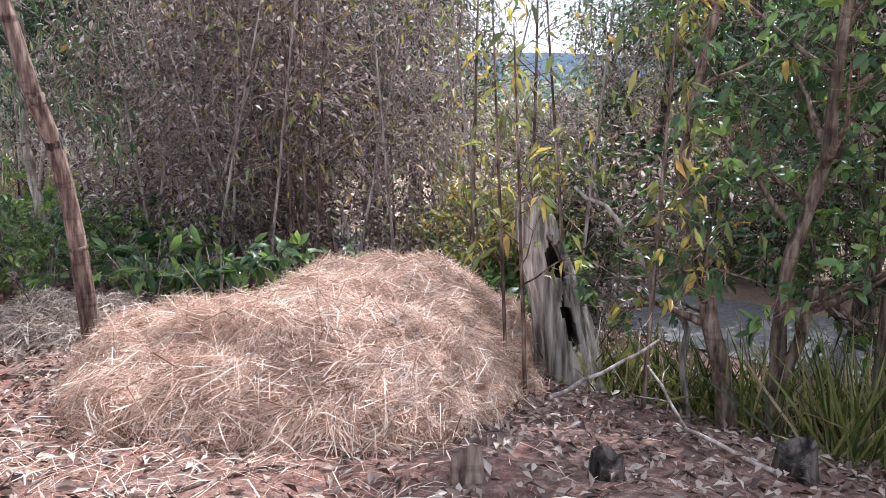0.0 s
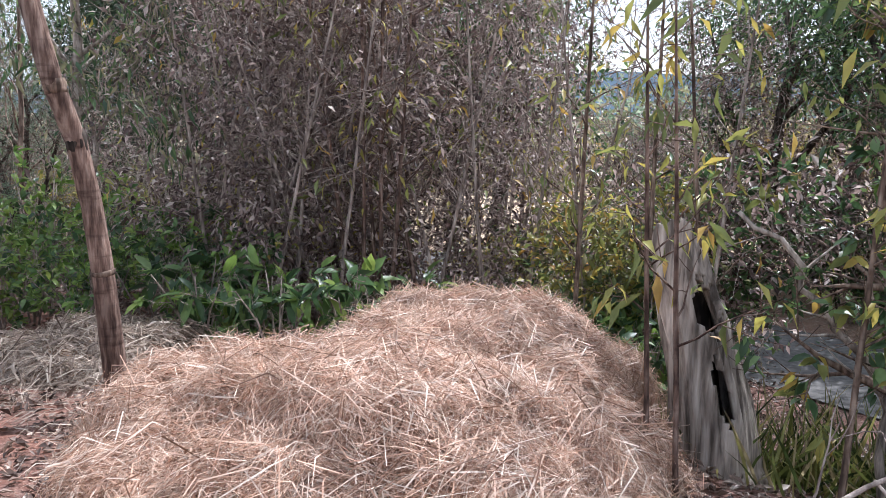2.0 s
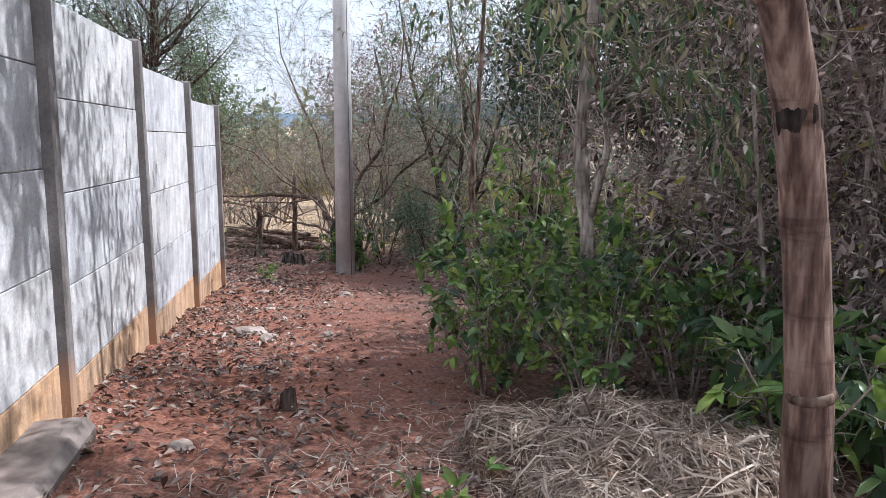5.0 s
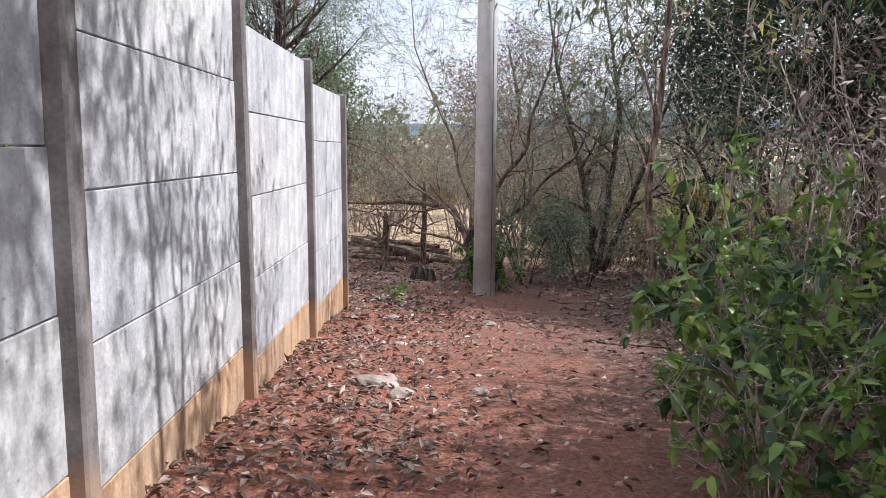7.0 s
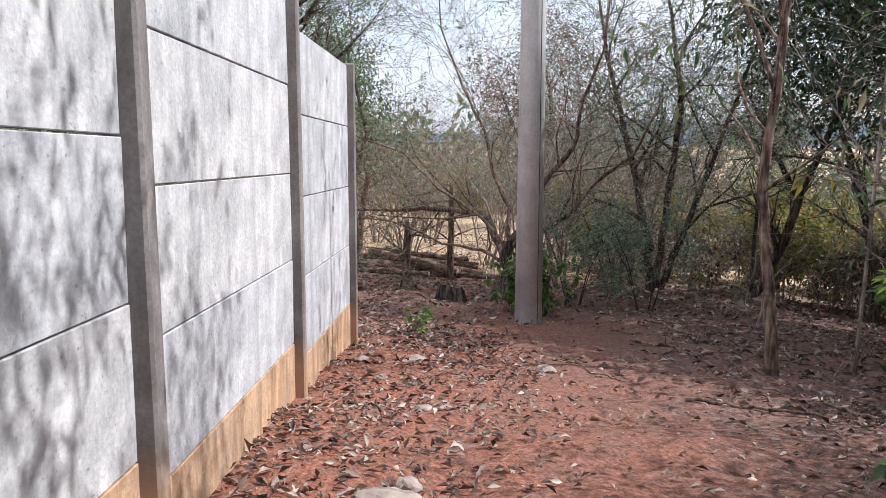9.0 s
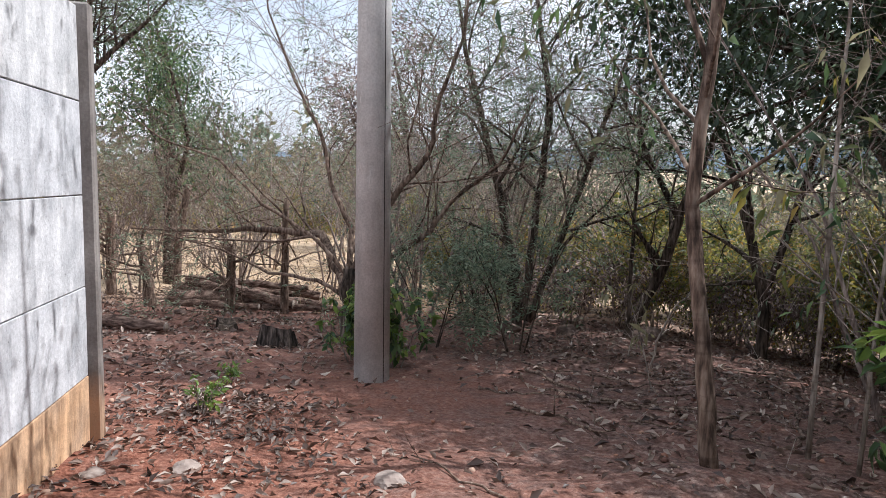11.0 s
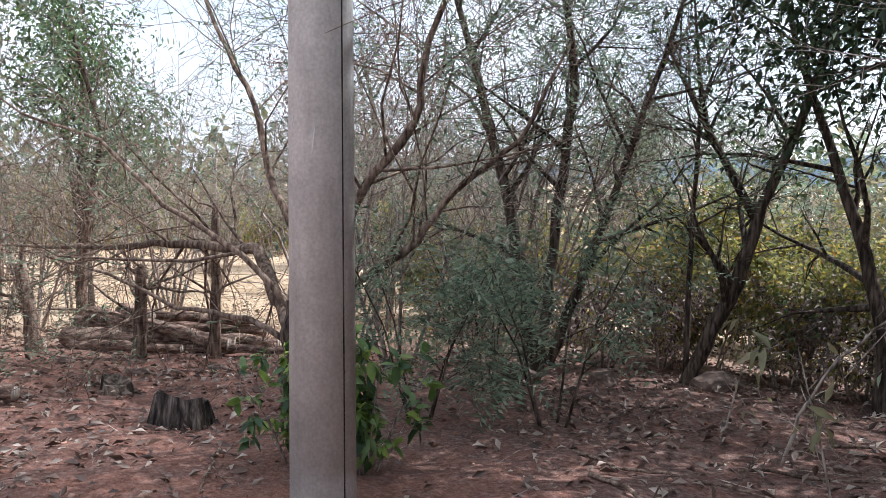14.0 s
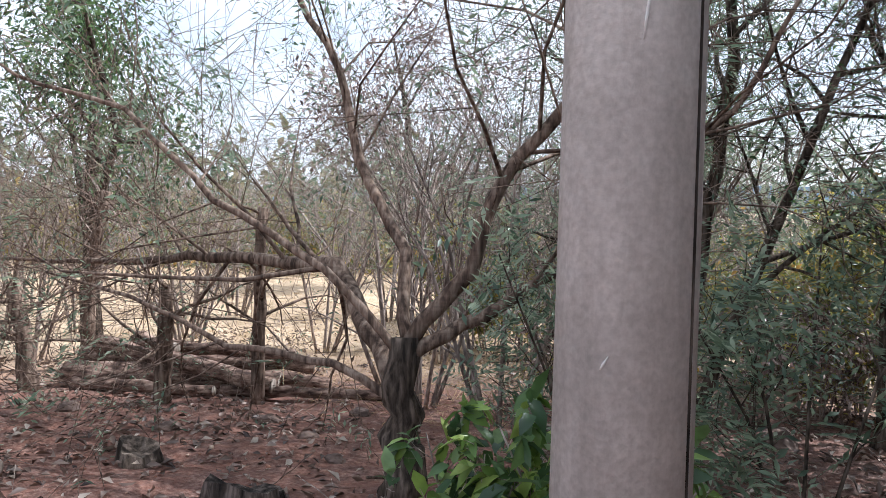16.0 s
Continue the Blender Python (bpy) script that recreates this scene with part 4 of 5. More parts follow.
def sapling(label, x, y, height, r, seed, leaves, mat=M_BARK, lean=(0, 0), droop=1.0, bright=M_YELLOW, kids=8, length=0.5, leaf=0.14, leafw=0.035):
    z = gz(x, y)
    s = [(x, y, 0, r), (x + lean[0] * 0.4, y + lean[1] * 0.4, z + height * 0.4, r * 0.8), (x + lean[0], y + lean[1], z + height, r * 0.3)]
    return standing_tree("sapling", label, seed, [s], dict(SPEC, start=0.35, length=(length, length * 0.5), kids=(3,), lift=0.03), mat, kids,
                         [(bright, leaves, leaf, leafw, droop, "lance", 0.02)] if leaves else [], 6)


sapling("thin sapling with drooping yellow-green leaves", 0.5, 4.42, 2.2, 0.014, 41, 60, M_BARK_RED, (-0.08, 0.3), kids=9)
sapling("thin sapling with a few yellow leaves", 0.4, 4.6, 2.6, 0.013, 42, 70, M_BARK_RED, (-0.12, 0.1), kids=9)
sapling("slender sapling with drooping yellow leaves", 1.25, 4.6, 2.7, 0.016, 43, 110, M_BARK, (0.15, 0.2), kids=10, length=0.7)
sapling("slender sapling with hanging leaves behind the stump", 1.1, 6.4, 3.6, 0.02, 44, 70, M_BARK, (-0.3, 0.2), kids=14, length=0.9)
sapling("slender sapling with yellowing leaves behind the heap", 0.25, 7.6, 4.2, 0.024, 45, 75, M_BARK, (0.1, 0.2), kids=14, length=0.9)
sapling("slender sapling with yellowing leaves", 0.9, 7.9, 4.4, 0.026, 46, 75, M_BARK, (0.05, 0.3), kids=14, length=0.9)
for k, (x, y, lx, h) in enumerate([(-1.62, 8.1, -0.05, 4.4), (-1.5, 8.2, 0.02, 4.8), (-1.72, 8.25, -0.6, 4.2), (-1.4, 8.05, 0.25, 4.0), (-1.55, 8.35, -0.2, 4.5), (-1.05, 8.3, -0.7, 3.6)]):
    sapling("thin reddish bare stem in a clump behind the heap", x, y, h, 0.024, 50 + k, 40, M_BARK_RED, (lx, 0.2), kids=8, length=1.1)


for k, (x, y, lx, h) in enumerate([(-2.5, 7.9, 0.9, 4.0), (-0.8, 8.4, -1.1, 4.2), (-0.2, 8.6, 0.5, 4.6), (0.5, 8.2, -0.5, 4.4), (-3.0, 8.0, -0.5, 3.8), (-2.0, 8.3, -1.2, 3.6), (1.3, 7.7, 0.4, 4.2), (-2.3, 8.1, 0.3, 4.2), (-1.1, 8.5, 0.9, 4.4), (-3.3, 8.4, 0.7, 4.0), (-0.5, 8.3, -0.3, 4.1), (-2.8, 8.2, 1.3, 3.8), (0.1, 8.7, 1.0, 4.3), (-1.9, 8.0, 0.6, 4.6)]):
    sapling("thin bare grey stem before the withered thicket", x, y, h, 0.02, 160 + k, 25, M_TWIG, (lx, 0.2), kids=14, length=1.3)


# dead branch in front of the stump
twig_thing("dead_branch", "bleached bare dead branch leaning among the trees", [(1.72, 5.15, gz(1.72, 5.15)), (1.66, 5.2, -0.2), (1.6, 5.2, 0.09), (1.33, 5.2, 0.43), (1.11, 5.2, 0.74), (0.89, 5.2, 0.87)], 0.026, 0.012, 61, M_WOOD, 5)
twig_thing("dead_branch", "thin dry branch lying across the leaf litter", [(1.5, 3.2, gz(1.5, 3.2) + 0.02), (1.2, 3.6, gz(1.2, 3.6) + 0.1), (1.1, 4.0, gz(1.1, 4.0) + 0.35)], 0.014, 0.006, 62, M_TWIG, 4)
twig_thing("dead_branch", "thin dry branch sticking out of the litter", [(0.5, 3.4, gz(0.5, 3.4) + 0.2), (0.75, 3.5, 0.2), (1.05, 3.6, 0.34)], 0.012, 0.006, 63, M_TWIG, 2)


twig_thing("dead_branch", "pale dry twig standing out of the litter", [(-9.1, 15.7, gz(-9.1, 15.7) - 0.02), (-9.0, 15.6, gz(-9, 15.6) + 0.35), (-8.8, 15.5, gz(-8.8, 15.5) + 0.75), (-8.5, 15.4, gz(-8.5, 15.4) + 1.0)], 0.014, 0.006, 64, M_WOOD, 5)
sapling("small dry sapling with a few pale leaves", -8.7, 14.6, 0.9, 0.008, 65, 16, M_WOOD, (-0.2, -0.2), bright=M_OLD_LEAF, kids=6, length=0.35)
sapling("small dry sapling with a few pale leaves", -9.6, 16.4, 0.8, 0.008, 66, 16, M_WOOD, (0.2, -0.1), bright=M_OLD_LEAF, kids=6, length=0.3)


# ---- brown thicket of withered shrubs ----
THICK = dict(SPEC, least=0.0045, start=0.05, along=0.5, out=0.75, length=(1.3, 0.75, 0.35), kids=(5, 4), lift=0.02, wander=0.2)


def thicket_shrub(seed, height, leaves, mat, label, green=0, drop=0.4):
    rng = random.Random(seed)
    stems = []
    for _ in range(4):
        dx, dy = rng.uniform(-0.9, 0.9), rng.uniform(-0.9, 0.9)
        h = height * rng.uniform(0.75, 1.05)
        stems.append([(dx * 0.25, dy * 0.25, -0.1, 0.019), (dx * 0.6, dy * 0.6, h * 0.5, 0.015), (dx, dy, h, 0.006)])
    sets = [(mat, leaves, 0.076, 0.03, drop, "plain", 0.15)]
    if green:
        sets.append((M_YELLOW, green, 0.1, 0.035, 0.8, "plain", 0.1))
    return tree("withered_shrub", label, "shrub", seed, stems, THICK, M_TWIG, 9, sets, group="withered thicket", sides=6)


def spread(protos, places, seed, lo=0.85, hi=1.15):
    rng = random.Random(seed)
    for k, (x, y) in enumerate(places):
        m = pose(x, y, gz(x, y), 0, 0, rng.uniform(0, 360)) @ Matrix.Scale(rng.uniform(lo, hi), 4)
        if k < len(protos):
            protos[k].matrix_basis = m
        else:
            copy_thing(protos[k % len(protos)], m)


protos = [thicket_shrub(70 + k, 4.4 + 0.4 * k, 5600, M_DRY_LEAF, "tall tangled shrub of withered brown leaves", 80 + 130 * k) for k in range(3)]
spread(protos, [(-2.6, 8.8), (-2.0, 9.4), (-3.2, 10.2), (-3.0, 11.0), (-1.5, 10.0), (-0.6, 10.2), (-2.3, 11.4), (-4.4, 11.6)], 5)


def across_road(a, s):
    return ROAD_AT[0] + a * ROAD_WAY[0] - s * ROAD_SIDE[0], ROAD_AT[1] + a * ROAD_WAY[1] - s * ROAD_SIDE[1]


for k in range(5):
    x, y = across_road(-6 + 2.4 * k, 3.4 + (k % 2) * 0.9)
    copy_thing(protos[k % 3], pose(x, y, gz(x, y), 0, 0, 77 * k))
for k, (x, y) in enumerate([(2.6, 18.4), (1.7, 15.2), (-0.2, 12.0), (3.6, 21.5)]):
    copy_thing(protos[k % 3], pose(x, y, gz(x, y), 0, 0, 53 * k) @ Matrix.Scale(0.68 + 0.3 * (k == 2), 4))
for k in range(3):
    x, y = across_road(0.2 + 2.3 * k, 5.2 + (k % 2) * 0.8)
    copy_thing(protos[k % 3], pose(x, y, gz(x, y), 0, 0, 131 * k) @ Matrix.Scale(1.1, 4))


def low_shrub(seed):
    return bush(seed, 1.5, 1500, M_DRY_LEAF, 0.09, 0.032, "low tangled withered brown shrub", 0.7, "plain", 0.1, "withered_shrub", second=(M_YELLOW, 260, 0.085, 0.034, 0.5, "plain", 0.08))


# ---- green and yellow bushes ----
def bush(seed, height, leaves, mat, leaf, width, label, droop=0.15, kind="broad", spread_=0.04, name="bush", stems_=7, bark=M_TWIG, second=None):
    rng = random.Random(seed)
    stems = []
    for _ in range(stems_):
        dx, dy = rng.uniform(-0.55, 0.55) * height, rng.uniform(-0.55, 0.55) * height
        h = height * rng.uniform(0.6, 1.0)
        stems.append([(dx * 0.15, dy * 0.15, -0.05, 0.012), (dx * 0.5, dy * 0.5, h * 0.55, 0.009), (dx, dy, h, 0.004)])
    sets = [(mat, leaves, leaf, width, droop, kind, spread_)]
    if second:
        sets.append(second)
    return tree(name, label, "bush", seed, stems, dict(SPEC, start=0.15, length=(0.3 * height, 0.16 * height), kids=(3,), lift=0.05), bark, 6, sets, sides=5)


green = [bush(80 + k, 1.15, 170, M_GREEN, 0.11, 0.05, "leafy green bush with broad oval leaves beside the path", second=(M_BRIGHT, 360, 0.1, 0.042, 0.1, "broad", 0.04)) for k in range(3)]
spread(green, [(-4.85, 8.0), (-5.25, 8.75), (-4.2, 8.0), (-3.5, 7.9), (-5.5, 9.9), (-4.7, 7.4), (-3.9, 7.4)], 6, 0.65, 1.0)
fill = [low_shrub(83), low_shrub(84)]
spread(fill, [(-2.6, 8.5), (-1.7, 8.8), (-0.9, 9.0), (-0.1, 9.2), (0.7, 9.3), (1.6, 9.2), (-2.9, 9.4), (1.2, 10.0), (-0.5, 9.6), (-12.4, 19.0), (-11.6, 19.4), (-11.0, 19.8), (-13.2, 18.8), (-9.6, 19.9), (-8.8, 19.8), (-7.9, 19.5)], 18, 0.7, 1.1)
tall = [bush(85, 1.7, 430, M_BRIGHT, 0.13, 0.055, "tall bush with fresh light green leaves", second=(M_GREEN, 250, 0.13, 0.055, 0.2, "broad", 0.05))]
spread(tall, [(-5.0, 8.5), (-5.2, 9.5)], 8, 0.85, 0.95)
big = [bush(87 + k, 0.7, 90, M_GREEN, 0.19, 0.066, "low plant with large drooping glossy green leaves", 0.5, second=(M_BRIGHT, 45, 0.19, 0.065, 0.4, "broad", 0.03), stems_=6) for k in range(2)]
spread(big, [(-2.0, 6.7), (-1.5, 6.9), (-2.7, 6.9), (-2.3, 7.3), (-1.2, 7.5), (-2.9, 7.5), (-0.7, 8.0), (0.3, 8.1)], 9, 0.85, 1.15)
low = [bush(91, 0.42, 130, M_BRIGHT, 0.1, 0.038, "small leafy green seedling on red earth", 0.1, stems_=5, name="seedling")]
spread(low, [(-3.62, 5.15), (-11.5, 12.1), (-10.75, 11.2)], 10, 0.65, 0.8)
left_green = [bush(93 + k, 1.0, 520, M_GREEN, 0.11, 0.05, "dark green undergrowth bush", second=(M_BRIGHT, 200, 0.1, 0.045, 0.2, "broad", 0.04)) for k in range(2)]
spread(left_green, [(-3.6, 9.2), (-4.5, 10.3), (-5.4, 11.4), (-3.0, 7.8), (-6.4, 12.2), (0.3, 8.6), (1.2, 8.4), (-0.3, 8.9), (0.9, 7.6), (0.2, 7.9), *[across_road(-7 + 1.5 * k, 1.75 + 0.3 * (k % 3)) for k in range(10)]], 12, 0.8, 1.2)
yellow = [bush(96 + k, 1.9, 4600, M_YELLOW, 0.09, 0.042, "sunlit yellow-green bush behind the trees", 0.3, "plain", 0.1, second=(M_OLD_LEAF, 1800, 0.09, 0.04, 0.3, "plain", 0.12)) for k in range(2)]
spread(yellow, [(-13.0, 22.5), (-11.6, 23.2), (-14.6, 23.5), (-9.9, 23.5), (-0.2, 11.6), (1.0, 12.3), (-12.4, 24.6), (-16.4, 23.2), (-8.2, 22.8), (-18.2, 25.5), (-26, 29), (-6.9, 21.3), (-10.8, 25.2), (-29, 24.5), (0.5, 9.1), (-5.4, 17.6), (-9.4, 20.9), (-8.3, 20.6), (-7.3, 20.0), (-10.7, 21.0), (-6.2, 18.9)], 13, 0.8, 1.15)
pole_bush = [bush(99, 1.0, 320, M_GREEN, 0.14, 0.062, "green shrub growing at the foot of the pole", 0.25, second=(M_BRIGHT, 320, 0.14, 0.062, 0.2, "broad", 0.03))]
spread(pole_bush, [(-11.2, 14.0), (-11.6, 13.85)], 14, 0.7, 0.85)
ferny = [bush(100, 1.7, 260, M_FEATHER, 0.3, 0.085, "low feathery grey-green shrub under the trees", 0.3, "frond", 0.06, stems_=4, bark=M_BARK_DARK)]
spread(ferny, [(-10.75, 15.8), (-11.75, 15.5), (-11.9, 16.9)], 17, 0.85, 1.0)


dark_bush = [bush(105 + k, 1.7, 2600, M_DRY_LEAF, 0.085, 0.034, "dark tangled undergrowth across the road", 0.5, "plain", 0.12, "undergrowth", 9, M_BARK_DARK, (M_GREEN, 1500, 0.09, 0.04, 0.4, "plain", 0.12)) for k in range(2)]
spread(dark_bush, [across_road(-8 + 1.3 * k, 2.5 + 0.5 * (k % 3)) for k in range(12)] + [(1.5, 9.6), (0.6, 10.6)], 19, 0.9, 1.3)


# ---- reeds by the road ----
def reeds(x, y, seed, count, height):
    rng = np.random.default_rng(seed)
    root = thing("reed_clump", "clump of tall green and yellowing reed blades", "reeds", x, y, gz(x, y))
    bx, by = rng.normal(size=count) * 0.22, rng.normal(size=count) * 0.22
    fresh, dry = Geo(), Geo()
    for k, (a, b) in enumerate(zip(bx, by)):
        d = np.array([a * 1.2 + rng.normal() * 0.25, b * 1.2 + rng.normal() * 0.25, 1.0])
        pts = curve_pts(rng, (a, b, gz(x + a, y + b) - gz(x, y)), d, height * rng.uniform(0.5, 1.1), 5, 0.06, -0.07)
        w = 0.009 * np.array([0.8, 1, 1, 0.8, 0.5, 0.05])[:, None]
        side = np.cross(pts[-1] - pts[0], rng.normal(size=3))
        side /= np.linalg.norm(side) + 1e-9
        v = np.concatenate([pts - side * w, pts + side * w])
        i = np.arange(5)[:, None]
        (dry if k % 5 == 0 else fresh).add(v, i + np.array([[0, 1, 7, 6]]))
    tagged(fresh.make("green_foliage", M_REED, root), kind="stuff")
    tagged(dry.make("withered_foliage", M_TAN, root, "dry straw-coloured blades"), kind="stuff")


for k, (x, y, h) in enumerate([(2.6, 4.6, 0.95), (2.9, 4.9, 1.0), (2.3, 5.2, 0.9), (3.2, 5.2, 1.0), (2.7, 5.5, 0.9), (1.9, 5.6, 0.7), (1.6, 5.9, 0.7), (1.3, 5.6, 0.6), (3.5, 4.7, 1.0), (1.0, 5.9, 0.6), (2.2, 6.0, 0.7), (3.2, 5.9, 0.9)]):
    reeds(x, y, 300 + k, 85, h)


# ---- trees in the middle ----
standing_tree("forked_tree", "slim pale-barked tree forking above green bushes", 35,
              [[(-4.35, 8.35, 0, 0.06), (-4.4, 8.35, 0.2, 0.055), (-4.5, 8.4, 1.0, 0.048), (-4.45, 8.45, 2.0, 0.04), (-4.5, 8.5, 3.6, 0.03), (-4.5, 8.5, 5.4, 0.015)],
               [(-4.45, 8.42, 1.6, 0.035), (-4.75, 8.35, 2.1, 0.03), (-5.0, 8.3, 2.9, 0.022), (-5.3, 8.2, 3.8, 0.01)],
               [(-4.38, 8.36, 0.5, 0.03), (-4.25, 8.3, 1.0, 0.025), (-4.28, 8.28, 1.25, 0.012), (-4.1, 8.25, 1.5, 0.008)]],
              dict(SPEC, start=0.4, length=(1.6, 0.8, 0.3), kids=(5, 3)), M_BARK_PALE, 9, [(M_OLD_LEAF, 1100, 0.14, 0.03, 1.0, "lance", 0.06), (M_GREEN, 1300, 0.14, 0.03, 1.0, "lance", 0.06)])
standing_tree("tree", "slim pale tree with few leaves beside the path", 36,
              [[(-7.62, 12.3, 0, 0.058), (-7.72, 12.35, -0.5, 0.048), (-7.84, 12.4, 0.3, 0.042), (-7.78, 12.45, 1.3, 0.036), (-7.7, 12.5, 3.0, 0.026), (-7.6, 12.6, 5.2, 0.012)],
               [(-7.8, 12.43, 1.1, 0.019), (-8.0, 12.5, 1.6, 0.015), (-8.3, 12.6, 2.1, 0.01), (-8.4, 12.7, 2.7, 0.006)]],
              dict(SPEC, start=0.35, length=(1.9, 0.8, 0.35), kids=(4, 3), lift=-0.01, thin=0.4), M_BARK, 12, [(M_GREEN, 420, 0.15, 0.036, 1.1, "lance", 0.04), (M_OLD_LEAF, 300, 0.15, 0.036, 1.1, "lance", 0.04)])
sapling("thin pale sapling beside the path", -7.2, 13.0, 3.8, 0.02, 101, 60, M_BARK_PALE, (0.05, 0.2), kids=10, length=0.8)
sapling("thin pale sapling beside the path", -6.9, 12.8, 3.2, 0.016, 102, 60, M_BARK_PALE, (0.1, 0.2), kids=10, length=0.8, bright=M_GREEN)
sapling("thin grey sapling by the path", -6.2, 11.2, 3.0, 0.014, 103, 60, M_BARK, (0.3, 0.2), kids=10, length=0.8, bright=M_GREEN)

# feathery trees beyond the pole
FEATHER = dict(SPEC, start=0.3, along=0.6, out=0.7, length=(2.2, 1.0, 0.5), kids=(6, 4), lift=0.03, wander=0.16)
standing_tree("acacia_tree", "dark many-stemmed tree with feathery grey-green leaves", 37,
              [[(-12.1, 18.4, 0, 0.09), (-12.15, 18.4, -1.2, 0.08), (-12.5, 18.4, 0.2, 0.06), (-13.0, 18.2, 2.2, 0.035), (-13.3, 18.1, 4.0, 0.015)],
               [(-12.0, 18.4, -1.9, 0.07), (-11.9, 18.5, -0.6, 0.06), (-11.7, 18.5, 1.2, 0.05), (-11.9, 18.4, 2.8, 0.03), (-12.2, 18.3, 4.4, 0.015)],
               [(-11.9, 18.4, -1.9, 0.06), (-11.5, 18.5, -0.8, 0.05), (-10.9, 18.6, 1.0, 0.035), (-10.3, 18.6, 2.8, 0.015)]],
              FEATHER, M_BARK_DARK, 12, [(M_FEATHER, 1600, 0.32, 0.085, 0.3, "frond", 0.1)], 10, 0.3)
fork = standing_tree("acacia_tree", "low spreading tree with bare arched limbs behind the pole", 38,
              [[(-12.78, 15.15, 0, 0.13), (-12.8, 15.17, -1.3, 0.105), (-12.8, 15.25, -0.82, 0.085)],
               [(-12.8, 15.2, -1.15, 0.07), (-13.15, 15.35, -0.85, 0.062), (-13.6, 15.6, -0.5, 0.058), (-14.2, 15.75, -0.5, 0.05), (-15.0, 15.8, -0.5, 0.042), (-16.2, 15.9, -0.62, 0.03), (-18.2, 15.9, -0.7, 0.014)],
               [(-12.8, 15.2, -0.95, 0.03), (-13.2, 15.0, -0.45, 0.024), (-13.9, 14.8, -0.05, 0.02), (-14.6, 14.7, 0.5, 0.016), (-15.6, 14.6, 0.75, 0.012), (-16.4, 14.5, 1.2, 0.006)],
               [(-12.8, 15.25, -0.85, 0.042), (-12.95, 15.4, -0.35, 0.036), (-13.35, 15.5, 0.2, 0.03), (-13.6, 15.6, 0.8, 0.027), (-14.3, 15.8, 1.6, 0.02), (-14.8, 15.8, 2.6, 0.012), (-14.9, 15.8, 3.6, 0.008)],
               [(-12.78, 15.25, -0.85, 0.05), (-12.5, 15.4, -0.45, 0.044), (-12.35, 15.5, 0.1, 0.04), (-11.95, 15.7, 0.6, 0.034), (-11.9, 15.8, 1.3, 0.028), (-11.55, 15.8, 2.0, 0.02), (-11.5, 15.9, 3.2, 0.01)],
               [(-12.78, 15.2, -0.95, 0.045), (-12.45, 15.5, -0.72, 0.04), (-12.0, 15.8, -0.35, 0.034), (-11.7, 15.9, 0.1, 0.028), (-11.2, 16.1, 0.5, 0.02), (-10.8, 16.2, 1.3, 0.01)],
               [(-12.85, 15.2, -1.2, 0.03), (-13.2, 15.05, -1.0, 0.024), (-13.9, 14.9, -0.95, 0.019), (-14.7, 14.8, -0.7, 0.013), (-15.6, 14.8, -0.6, 0.007)]],
              dict(FEATHER, start=0.3, thin=0.36, length=(2.7, 1.5, 0.6), kids=(8, 5), lift=0.02, wander=0.17), M_BARK, (0, 16, 14, 20, 20, 14, 8), [(M_FEATHER, 1300, 0.28, 0.07, 0.35, "frond", 0.05)], 10, 0.28)
bole = min((o for o in fork.children if o.name.startswith("trunk")), key=lambda o: min(v.co.z for v in o.data.vertices))
bole.data.materials[0] = M_BARK_DARK
standing_tree("tree", "crooked dark tree leaning over dark stones", 39,
              [[(-10.5, 18.9, 0, 0.085), (-10.3, 18.95, -1.6, 0.075), (-10.0, 19.0, -0.9, 0.08), (-9.8, 19.0, -0.1, 0.06), (-9.4, 19.1, 1.0, 0.04), (-9.0, 19.2, 2.6, 0.015)],
               [(-9.85, 19.0, -0.2, 0.05), (-10.3, 19.0, 0.6, 0.04), (-10.8, 19.0, 1.6, 0.02)],
               [(-10.48, 18.9, -1.95, 0.035), (-10.5, 19.0, -0.6, 0.03), (-10.45, 19.0, 1.0, 0.02), (-10.6, 19.1, 2.4, 0.01)]],
              dict(FEATHER, length=(1.6, 0.8, 0.4)), M_BARK_DARK, 10, [(M_GREEN, 1000, 0.07, 0.03, 0.4, "plain", 0.06)])
standing_tree("tree", "dark forked tree by the road bank", 40,
              [[(-8.6, 19.0, 0, 0.09), (-8.6, 19.0, -1.3, 0.08), (-8.9, 19.1, -0.3, 0.06), (-9.5, 19.2, 1.4, 0.03), (-9.9, 19.3, 2.8, 0.015)],
               [(-8.6, 19.0, -1.2, 0.06), (-8.2, 19.2, 0.4, 0.045), (-7.9, 19.3, 2.2, 0.025)]],
              FEATHER, M_BARK_DARK, 10, [(M_GREEN, 1300, 0.08, 0.035, 0.4, "plain", 0.08)])
